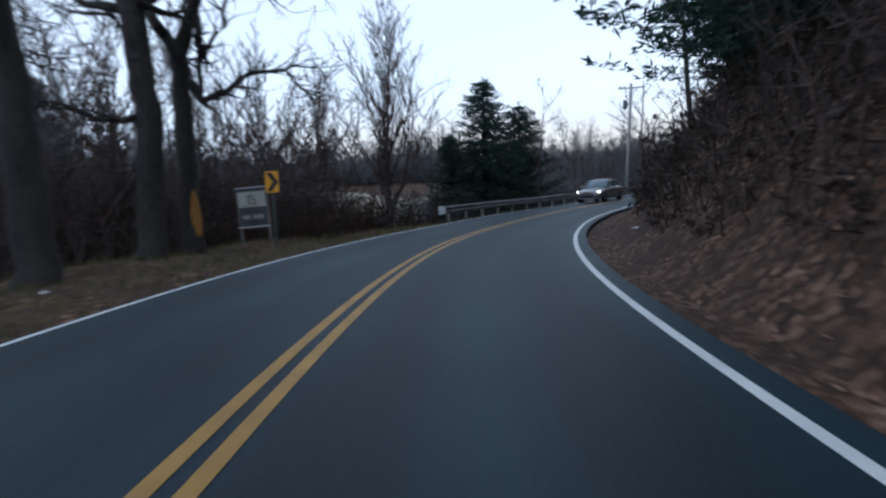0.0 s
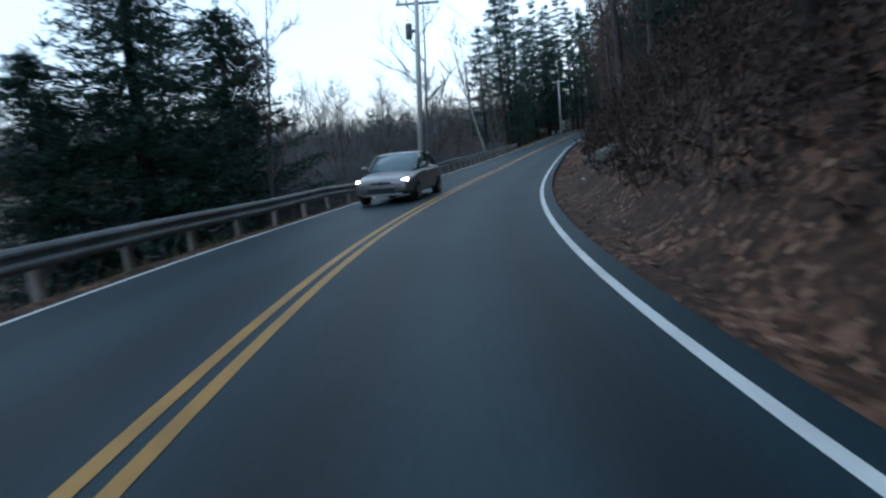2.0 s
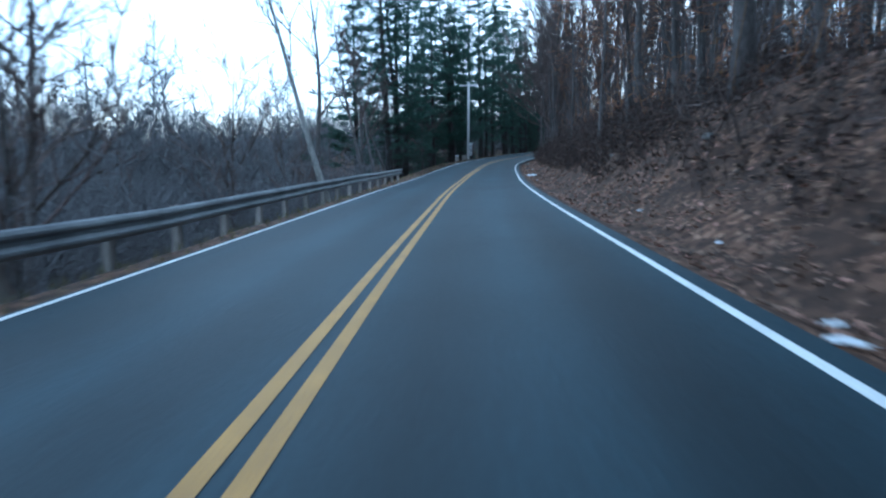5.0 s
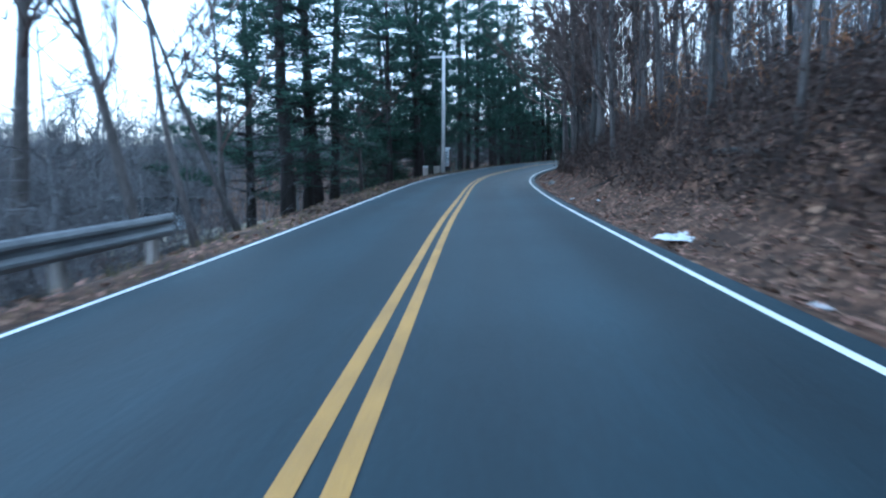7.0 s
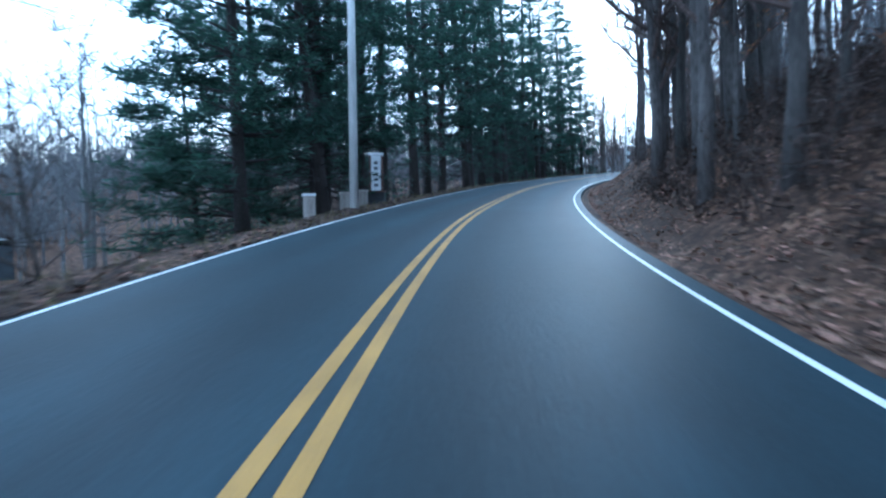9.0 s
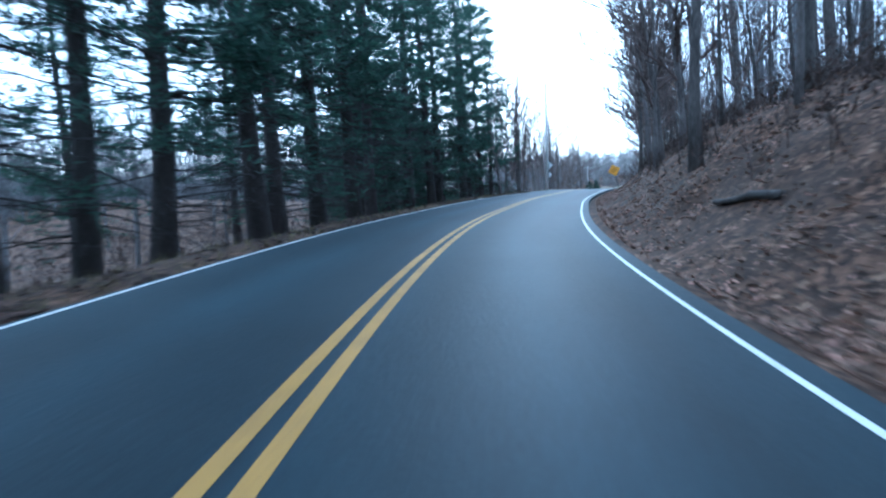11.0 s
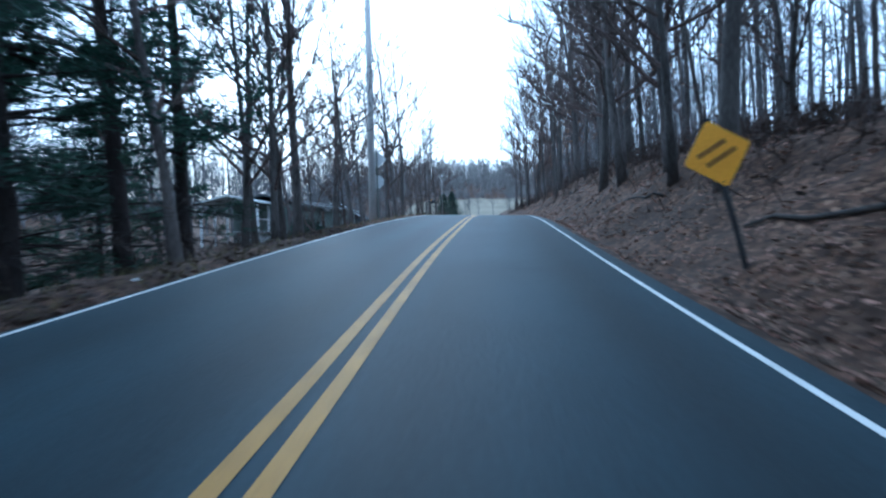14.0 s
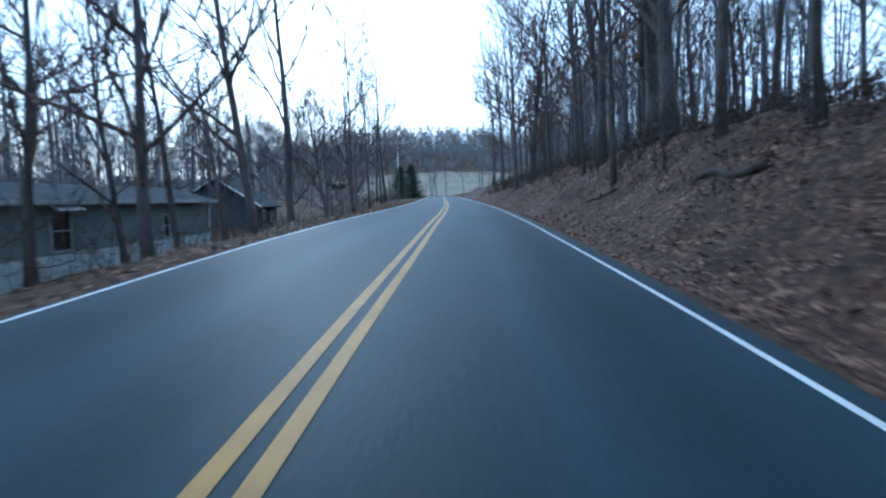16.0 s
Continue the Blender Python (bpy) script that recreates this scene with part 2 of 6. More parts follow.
ALU = material("bare_aluminium_sign_back", (0.52, 0.54, 0.55), (0.68, 0.70, 0.71), 0.4, 8, 0.5, 0.05, metal=0.25)
STEEL_POST = material("green_steel_post", (0.05, 0.06, 0.05), (0.12, 0.13, 0.11), 0.3, 8, 0.7, 0.2)
ROCK = material("grey_rock", (0.10, 0.10, 0.09), (0.30, 0.29, 0.27), 0.4, 7, 0.9, 0.8)
PAPER = material("white_litter", (0.55, 0.56, 0.57), (0.80, 0.80, 0.80), 0.2, 6, 0.7, 0.2)
SIDING = material("grey_green_siding", (0.10, 0.13, 0.12), (0.16, 0.20, 0.18), 1.2, 10, 0.7, 0.1)
SKIRT = material("pale_foundation_skirting", (0.34, 0.37, 0.37), (0.50, 0.53, 0.53), 0.8, 8, 0.8, 0.2)
ROOFING = material("grey_roof_sheet", (0.035, 0.04, 0.045), (0.075, 0.08, 0.085), 1.0, 10, 0.95, 0.2, gloss=0.1)
DULL_TRIM = material("dull_grey_trim", (0.24, 0.26, 0.265), (0.36, 0.38, 0.385), 0.6, 9, 0.7, 0.05)
TRIM = material("white_trim_paint", (0.60, 0.62, 0.63), (0.78, 0.79, 0.80), 0.6, 9, 0.6, 0.05)
SIGN_BASE = material("dark_stone_base", (0.018, 0.020, 0.022), (0.05, 0.052, 0.055), 0.4, 8, 0.9, 0.4)
BRICK = material("dark_brown_brick", (0.05, 0.028, 0.022), (0.14, 0.075, 0.055), 0.3, 8, 0.9, 0.5)
SHED_WALL = material("pale_blue_grey_boards", (0.30, 0.34, 0.38), (0.42, 0.46, 0.50), 0.8, 9, 0.75, 0.2)
PANE = glass_material("window_glass", (0.015, 0.018, 0.02))
BLACK = material("black_plastic", (0.012, 0.012, 0.013), (0.03, 0.03, 0.03), 0.3, 9, 0.5, 0.05)
RUBBER = material("tyre_rubber", (0.012, 0.012, 0.012), (0.03, 0.03, 0.03), 0.2, 12, 0.85, 0.2)
CAR_PAINT = material("grey_metallic_paint", (0.24, 0.235, 0.23), (0.29, 0.285, 0.28), 0.8, 9, 0.28, 0.0, metal=0.6)
CHROME = material("chrome", (0.6, 0.6, 0.62), (0.72, 0.72, 0.74), 0.3, 6, 0.15, 0.0, metal=1.0)
HEADLIGHT = lit("lit_headlight", (1.0, 0.86, 0.58), 16.0)
WITHERED = material("withered_brown_leaves", (0.022, 0.014, 0.011), (0.075, 0.046, 0.032), 0.6, 6, 0.9, 0.0, random_by="island", spread=0.5)
# the windows' reflection is put into this blue-grey base colour
SHIELD = glass_material("reflection_tinted_glass", (0.14, 0.20, 0.23), 0.08)
FIELD = material("pale_field", (0.125, 0.105, 0.072), (0.24, 0.205, 0.14), 6.0, 12, 0.95, 0.3)

# ---- mesh tools ----
rnd = random.Random(11)


class Build:
    """Gathers vertices and faces of one mesh."""

    def __init__(self):
        self.v, self.f, self.uv = [], [], None

    def tube(self, points, radii, sides=6, cap=True):
        n0, m = len(self.v), len(points)
        pts = [Vector(p) for p in points]
        for i, p in enumerate(pts):
            d = (pts[min(i + 1, m - 1)] - pts[max(i - 1, 0)]).normalized()
            a = d.cross(Vector((0, 0, 1)) if abs(d.z) < 0.9 else Vector((1, 0, 0))).normalized()
            b = d.cross(a)
            for k in range(sides):
                w = 2 * math.pi * k / sides
                q = p + (a * math.cos(w) + b * math.sin(w)) * radii[i]
                self.v.append((q.x, q.y, q.z))
        for i in range(m - 1):
            for k in range(sides):
                k2 = (k + 1) % sides
                self.f.append((n0 + i * sides + k, n0 + i * sides + k2, n0 + (i + 1) * sides + k2, n0 + (i + 1) * sides + k))
        if cap:
            self.f.append(tuple(n0 + k for k in range(sides))[::-1])
            self.f.append(tuple(n0 + (m - 1) * sides + k for k in range(sides)))
        return self

    def box(self, x0, y0, z0, x1, y1, z1, m=None):
        n = len(self.v)
        c = [Vector((x, y, z)) for z in (z0, z1) for y in (y0, y1) for x in (x0, x1)]
        if m is not None:
            c = [m @ p for p in c]
        self.v += [tuple(p) for p in c]
        for f in ((0, 2, 3, 1), (4, 5, 7, 6), (0, 1, 5, 4), (2, 6, 7, 3), (0, 4, 6, 2), (1, 3, 7, 5)):
            self.f.append(tuple(n + i for i in f))
        return self

    def poly(self, points):
        n = len(self.v)
        self.v += [tuple(p) for p in points]
        self.f.append(tuple(range(n, n + len(points))))
        return self

    def plate(self, outline, thick, m):
        """A flat outline (x, z) of some thickness along y, placed by m."""
        n, k = len(self.v), len(outline)
        self.v += [tuple(m @ Vector((x, 0, z))) for x, z in outline] + [tuple(m @ Vector((x, thick, z))) for x, z in outline]
        self.f.append(tuple(n + i for i in range(k)))
        self.f.append(tuple(n + k + i for i in reversed(range(k))))
        for i in range(k):
            j = (i + 1) % k
            self.f.append((n + i, n + k + i, n + k + j, n + j))
        return self

    def mesh(self, name, mat, smooth=False):
        me = bpy.data.meshes.new(name)
        me.from_pydata(self.v, [], self.f)
        me.materials.append(mat)
        if smooth:
            me.polygons.foreach_set("use_smooth", [True] * len(me.polygons))
        me.update()
        return me


def part(name, build, mat, parent, label="", smooth=False):
    """One mesh as a part of a thing, or of a part."""
    ob = new(name, build.mesh(name, mat, smooth) if isinstance(build, Build) else build)
    ob.parent = parent
    return tagged(ob, label)


def thing(name, label, category, m=None, group="", kind=""):
    """An Empty at a thing's base, that its parts hang on."""
    ob = new(name)
    ob.empty_display_size = 0.2
    if m is not None:
        ob.matrix_basis = m
    return tagged(ob, label, category, group, kind)


def solid(name, build, mat, label, category="", kind="", group="", smooth=False):
    return tagged(new(name, build.mesh(name, mat, smooth)), label, category, group, kind)


def bevel(me_ob, width=0.02, segments=2):
    mod = me_ob.modifiers.new("bevel", "BEVEL")
    mod.width, mod.segments, mod.limit_method = width, segments, "ANGLE"
    return me_ob


# ---- the road's line ----
LANE_R, LANE_L = 2.90, 2.98  # from the yellow line to the white ones
START = (-1.269, 0.010)
STEP = 6.0
BEARING = [-0.25, -3.73, -9.80, -16.43, -21.98, -27.27, -31.96, -34.51, -35.79, -36.39, -36.73, -36.93, -37.21, -37.70, -38.76, -39.61, -39.69, -40.61, -40.77, -41.73, -44.32, -47.14, -49.43, -51.37, -53.57, -56.56, -59.95, -62.63, -62.72, -65.31, -66.97, -67.09, -68.15, -68.57, -68.53, -68.25, -68.08, -68.18, -67.89, -67.52, -67.17, -66.81, -66.43, -66.07]
HEIGHT = [-1.209, -1.212, -1.231, -1.276, -1.302, -1.280, -1.246, -1.169, -1.063, -0.934, -0.785, -0.613, -0.433, -0.239, -0.033, 0.192, 0.440, 0.717, 1.018, 1.340, 1.680, 2.032, 2.381, 2.740, 3.126, 3.541, 3.959, 4.364, 4.771, 5.180, 5.565, 5.957, 6.343, 6.712, 7.031, 7.268, 7.438, 7.558, 7.644, 7.713, 7.778, 7.842, 7.907, 7.973]
BANK = [-0.42, 0.01, -0.25, -0.68, -0.90, -0.94, -1.40, -1.74, -1.75, -1.58, -1.75, -2.06, -2.19, -2.14, -1.99, -1.91, -1.52, -0.99, -0.34, 0.25, 0.60, 0.80, 0.81, 1.09, 1.15, 1.08, 1.05, 1.14, 1.29, 1.25, 1.17, 1.02, 0.94, 0.77, 0.82, 1.04, 1.39, 1.57, 1.47, 1.28, 1.15, 1.07, 1.01, 0.99]
FIRST, LAST = -60.0, STEP * (len(BEARING) - 1) + 90.0


def glide(values, s):
    """Smooth values between the stations, held on before the first and after the last."""
    st = np.arange(len(values)) * STEP
    return sum(np.interp(s + o, st, values) for o in (-2.4, -1.2, 0, 1.2, 2.4)) / 5


DS = 0.25
LINE_S = np.arange(FIRST, LAST + DS, DS)
_b = np.radians(glide(BEARING, LINE_S))
_x = np.cumsum(-np.sin(_b)) * DS
_y = np.cumsum(np.cos(_b)) * DS
_i0 = int(round(-FIRST / DS))
LINE_X, LINE_Y = _x - _x[_i0] + START[0], _y - _y[_i0] + START[1]
_st = np.arange(len(HEIGHT)) * STEP
_grade0, _grade1 = (HEIGHT[1] - HEIGHT[0]) / STEP, (HEIGHT[-1] - HEIGHT[-2]) / STEP
LINE_Z = glide(HEIGHT, LINE_S) + np.where(LINE_S < 0, LINE_S * _grade0 * 0.6, 0) + np.where(LINE_S > _st[-1], (LINE_S - _st[-1]) * _grade1, 0)


def flat(s, l):
    """World x, y at station s and l metres to the right of the yellow line."""
    b = np.radians(glide(BEARING, s))
    return np.interp(s, LINE_S, LINE_X) + np.cos(b) * l, np.interp(s, LINE_S, LINE_Y) + np.sin(b) * l


def deck(s, l):
    """Height of the road's surface."""
    return np.interp(s, LINE_S, LINE_Z) - np.clip(l, -4.5, 4.2) * np.tan(np.radians(glide(BANK, s)))


def ripple(x, y):
    """Uneven ground, about +-1."""
    return (np.sin(x * 0.9 + 1.3 * np.sin(y * 0.37)) * np.sin(y * 0.8 + 1.1 * np.sin(x * 0.41)) + 0.6 * np.sin(x * 2.3 + y * 1.7) * np.sin(y * 2.1 - x * 0.9)
            + 0.5 * np.sin(x * 0.23 + 2) * np.sin(y * 0.19 + 1)) / 1.6


def along(s, rows):
    """A value that changes along the road: rows of station, value."""
    return np.interp(s, [r[0] for r in rows], [r[1] for r in rows])


EDGE_R, EDGE_L = LANE_R + 0.26, LANE_L + 0.1
SHOULDER = [(0, 0.45), (60, 0.5), (110, 0.55), (250, 0.6)]
BANK_SLOPE = [(0, 0.95), (45, 0.9), (65, 0.75), (100, 0.68), (150, 0.70), (175, 0.66), (195, 0.58), (207, 0.62), (222, 0.70), (280, 0.5)]
BANK_TOP = [(0, 6.5), (40, 5.5), (65, 3.4), (110, 3.6), (150, 4.6), (170, 3.8), (200, 3.2), (212, 3.5), (222, 3.6), (280, 3.0)]
HILL_SLOPE = [(0, 0.45), (40, 0.36), (65, 0.2), (110, 0.18), (150, 0.22), (220, 0.14), (280, 0.12)]
VERGE = [(0, 4.5), (20, 3.4), (25, 0.45), (90, 0.5), (100, 0.8), (190, 0.9), (208, 0.7), (240, 0.7), (260, 2.0)]
DROP_SLOPE = [(0, 0.10), (20, 0.15), (30, 0.75), (88, 0.65), (100, 0.45), (190, 0.40), (208, 0.5), (250, 0.45), (275, 0.05)]
DROP = [(0, 0.4), (20, 0.6), (32, 2.4), (88, 2.6), (105, 2.1), (190, 1.8), (205, 1.5), (225, 1.6), (245, 1.9), (275, 0.3)]
FALL = [(98, 0.0), (114, 0.17), (126, 0.23), (150, 0.23), (168, 0.12), (190, 0.04), (200, 0.0)]
FAR_RISE = [(0, 0.13), (80, 0.12), (120, 0.08), (200, 0.05), (300, 0.05)]


def ground(s, l):
    """Height of the land at station s, l metres right of the yellow line."""
    s, l = np.asarray(s, float), np.asarray(l, float)
    x, y = flat(s, l)
    right, left = np.maximum(l - EDGE_R, 0), np.maximum(-l - EDGE_L, 0)
    steep, top, gentle = along(s, BANK_SLOPE), along(s, BANK_TOP), along(s, HILL_SLOPE)
    r = np.maximum(right - along(s, SHOULDER), 0)
    up = np.minimum(r, top) * steep * (1 - np.exp(-r / 0.8)) + np.maximum(r - top, 0) * gentle
    up = np.minimum(up, 30.0) - 0.10 * np.exp(-((right - 0.5) / 0.35) ** 2)
    v = np.maximum(left - along(s, VERGE), 0)
    down = np.minimum(v * along(s, DROP_SLOPE), along(s, DROP)) * (1 - np.exp(-v / 1.0)) - np.clip(v - 12, 0, 40) * along(s, FAR_RISE) - np.maximum(v - 52, 0) * 0.03
    down = down + (np.clip(v - 3.5, 0, 30) - 0.75 * np.clip(v - 46, 0, 40)) * along(s, FALL)
    rough = np.minimum(right * 0.11, 0.42) + np.minimum(left * 0.05, 0.16)
    lumps = np.clip((right - 0.8) * 0.10, 0, 0.17) * ripple(x * 2.6 + 3, y * 2.6)
    return deck(s, l) - 0.035 + np.where(l > 0, up, -down) + ripple(x, y) * rough + lumps


def land(x, y, under=False):
    """Height of the wider land at world x, y: valley on one side, hill on the other, a wooded hill past the road's end."""
    x, y = np.asarray(x, float), np.asarray(y, float)
    px, py, ps = LINE_X[::8], LINE_Y[::8], LINE_S[::8]
    k = np.argmin((x[..., None] - px) ** 2 + (y[..., None] - py) ** 2, axis=-1)
    b = np.radians(glide(BEARING, ps[k]))
    dx, dy = x - px[k], y - py[k]
    l, u = dx * np.cos(b) + dy * np.sin(b), -dx * np.sin(b) + dy * np.cos(b)
    past, before = np.where(k == len(ps) - 1, np.maximum(u, 0), 0), np.where(k == 0, np.maximum(-u, 0), 0)
    z = ground(ps[k], np.clip(l, -150, 42))
    z = z - np.clip(-l - 150, 0, 150) * 0.05 + np.clip(l - 42, 0, 80) * 0.1 - np.clip(l - 150, 0, 200) * 0.05
    ahead = np.interp(past, [0, 15, 62, 75, 170, 300, 900, 2500], [float(LINE_Z[-1]), 8.5, 16.0, 17.0, 34.0, 36.0, 15.0, 5.0]) + 2.5 * np.sin(x * 0.021 + 1) * np.clip(past / 150, 0, 1)
    w = np.clip(past / 25, 0, 1) * np.clip(1.6 + l / 70, 0.25, 1)
    z = z * (1 - w) + ahead * w - np.clip(before / 400, 0, 1) * 4
    if under:
        z = z - np.where((l > -142) & (l < 36) & (ps[k] < LAST - 6) & (ps[k] > FIRST + 6), 2.6, 0.0) - np.where((past > 0) & (past < 8) & (np.abs(l) < 60), 0.3, 0.0)
    return z


def place(s, l, up=0.0, turn=0.0):
    """A pose on the land: turn is in degrees from the road's direction, to the left."""
    x, y = flat(s, l)
    return pose(float(x), float(y), float(ground(s, l)) + up, 0, 0, float(glide(BEARING, s)) + turn)


# ---- ground and road ----


def build_ground():
    ss = np.concatenate([np.arange(FIRST, LAST - 90, 0.8), np.arange(LAST - 90, LAST + 0.1, 3.0)])
    ls = np.concatenate([[-160, -120, -90, -70, -55, -44, -36, -30, -25, -21, -18], np.arange(-16, -5.9, 0.9), np.arange(-5.4, -EDGE_L - 0.1, 0.45), [-EDGE_L + 0.1, -2, 0, 2, EDGE_R - 0.1],
                         np.arange(EDGE_R + 0.15, 7, 0.35), np.arange(7.2, 14, 0.8), [15, 17, 19, 22, 25, 29, 33, 38, 44]])
    S, L = np.meshgrid(ss, ls, indexing="ij")
    X, Y = flat(S, L)
    Z = ground(S, L)
    inside = (L < EDGE_R - 0.05) & (L > -EDGE_L + 0.05)
    Z = np.where(inside, Z - 0.12, Z)
    v = np.stack([X, Y, Z], -1).reshape(-1, 3)
    n, m = S.shape
    a = (np.arange(n - 1)[:, None] * m + np.arange(m - 1)[None]).ravel()
    f = np.stack([a, a + 1, a + m + 1, a + m], 1).tolist()
    # the land beyond, out to the horizon, dipping under the fine strip along the road
    step = lambda a, b, k: np.geomspace(a, b, k)
    xs = np.concatenate([-200 - step(20, 2400, 10)[::-1], np.arange(-200, 461, 7.0), 460 + step(20, 2400, 10)])
    ys = np.concatenate([-160 - step(20, 2400, 10)[::-1], np.arange(-160, 421, 7.0), 420 + step(20, 2400, 10)])
    GX, GY = np.meshgrid(xs, ys, indexing="ij")
    far = np.stack([GX, GY, land(GX, GY, True)], -1).reshape(-1, 3)
    base, p, q = len(v), len(xs), len(ys)
    a = base + (np.arange(p - 1)[:, None] * q + np.arange(q - 1)[None]).ravel()
    f += np.stack([a, a + q, a + q + 1, a + 1], 1).tolist()
    out = far.tolist()
    me = bpy.data.meshes.new("ground")
    me.from_pydata(v.tolist() + out, [], f)
    me.materials.append(SOIL)
    me.polygons.foreach_set("use_smooth", [True] * len(me.polygons))
    me.update()
    return tagged(new("ground", me), "brown woodland ground under dead leaves beside the road", "ground", kind="structure")


def strip(name, l0, l1, mat, label, up=0.004, s0=None, s1=None, step=0.8, across=2, thick=0.0, wobble=0.0, category="road", thinner=0.0):
    """A band of the road from l0 to l1, laid on its surface."""
    ss = np.arange(FIRST if s0 is None else s0, (LAST if s1 is None else s1) + 0.01, step)
    ls = np.linspace(l0, l1, across)
    S, L = np.meshgrid(ss, ls, indexing="ij")
    if thinner:  # the paint is narrower further on
        L = (l0 + l1) / 2 + (L - (l0 + l1) / 2) * (1 - thinner * np.clip((S - 60) / 80, 0, 1))
    if wobble:
        L = L + wobble * np.sin(S * 0.31 + L) * np.sin(S * 0.083)
    X, Y = flat(S, L)
    Z = deck(S, L) + up
    v = np.stack([X, Y, Z], -1).reshape(-1, 3).tolist()
    n, m = S.shape
    a = (np.arange(n - 1)[:, None] * m + np.arange(m - 1)[None]).ravel()
    f = np.stack([a, a + 1, a + m + 1, a + m], 1).tolist()
    uvs = np.stack([L, S], -1).reshape(-1, 2)
    if thick:  # side faces down into the ground
        k = len(v)
        for col in (0, m - 1):
            for i in range(n):
                p = v[i * m + col]
                v.append((p[0], p[1], p[2] - thick))
        uvs = np.concatenate([uvs, uvs.reshape(n, m, 2)[:, 0], uvs.reshape(n, m, 2)[:, -1]])
        for i in range(n - 1):
            f.append((i * m, (i + 1) * m, k + i + 1, k + i))
            f.append((i * m + m - 1, k + n + i, k + n + i + 1, (i + 1) * m + m - 1))
    me = bpy.data.meshes.new(name)
    me.from_pydata(v, [], f)
    me.materials.append(mat)
    lay = me.uv_layers.new(name="UVMap")
    idx = np.empty(len(me.loops), int)
    me.loops.foreach_get("vertex_index", idx)
    lay.data.foreach_set("uv", uvs[idx].ravel())
    me.update()
    return tagged(new(name, me), label, category, kind="structure")


build_ground()
strip("road", -EDGE_L, EDGE_R, ASPHALT, "worn grey asphalt country road with two lanes", up=0.0, across=9, thick=0.15)
strip("edge_line_right", LANE_R - 0.045, LANE_R + 0.045, WHITE_LINE, "white painted edge line beside the leafy bank", 0.005, wobble=0.02, thinner=0.3)
strip("edge_line_left", -LANE_L - 0.042, -LANE_L + 0.042, WHITE_LINE, "white painted edge line beside the verge", 0.005, wobble=0.02, thinner=0.3)
strip("centre_line_right", 0.05, 0.16, YELLOW_LINE, "yellow painted line of the double centre line", 0.005, wobble=0.02)
strip("centre_line_left", -0.16, -0.05, YELLOW_LINE, "yellow painted line of the double centre line", 0.005, wobble=0.02)


def meadow(name, label, point, us, vs):
    """A patch of short pale grass just above the land, with a rounded, ragged outline."""
    def inside(a, c):
        w = math.atan2(c - 0.5, a - 0.5)
        return abs(2 * a - 1) ** 4 + abs(2 * c - 1) ** 4 < 0.92 + 0.10 * math.sin(5 * w + 1) + 0.07 * math.sin(11 * w) + 0.05 * math.sin(23 * w)

    U, V = np.meshgrid(us, vs, indexing="ij")
    v = [point(a, c) for a, c in zip(U.ravel(), V.ravel())]
    m = len(vs)
    f = [(i * m + j, (i + 1) * m + j, (i + 1) * m + j + 1, i * m + j + 1) for i in range(len(us) - 1) for j in range(m - 1) if inside(i / (len(us) - 2), j / (m - 2))]
    me = bpy.data.meshes.new(name)
    me.from_pydata(v, [], f)
    me.materials.append(FIELD)
    me.update()
    return tagged(new(name, me), label, "meadow", kind="structure")


def by_road(s, l):
    x, y = flat(s, l)
    return float(x), float(y), float(ground(s, l)) + 0.22


END_B = math.radians(float(glide(BEARING, LAST)))


def past_end(u, l, up=0.0):
    """A point u metres past the road's end, l metres right of its line."""
    x = float(LINE_X[-1]) - math.sin(END_B) * u + math.cos(END_B) * l
    y = float(LINE_Y[-1]) + math.cos(END_B) * u + math.sin(END_B) * l
    return x, y, float(land(x, y)) + up


meadow("meadow", "pale winter meadow across the valley behind the guardrail", by_road, np.arange(31, 66, 1.6), np.arange(-52, -13, 1.4))
meadow("meadow", "pale dry grass in the hollow below the pines", by_road, np.arange(104, 152, 1.6), np.arange(-46, -10.4, 1.4))
meadow("meadow", "pale sunlit meadow beyond the crest of the road", lambda u, l: past_end(u, l, 0.35), np.arange(9, 66, 3.0), np.arange(-26, 27, 3.0))

# ---- trees ----


def wander(rng, start, heading, length, steps, bend, rise=0.0):
    """Points of a crooked limb."""
    p, d = Vector(start), Vector(heading).normalized()
    pts = [p.copy()]
    for _ in range(steps):
        d = (d + Vector((rng.uniform(-bend, bend), rng.uniform(-bend, bend), rng.uniform(-bend, bend) + rise))).normalized()
        p = p + d * (length / steps)
        pts.append(p.copy())
    return pts


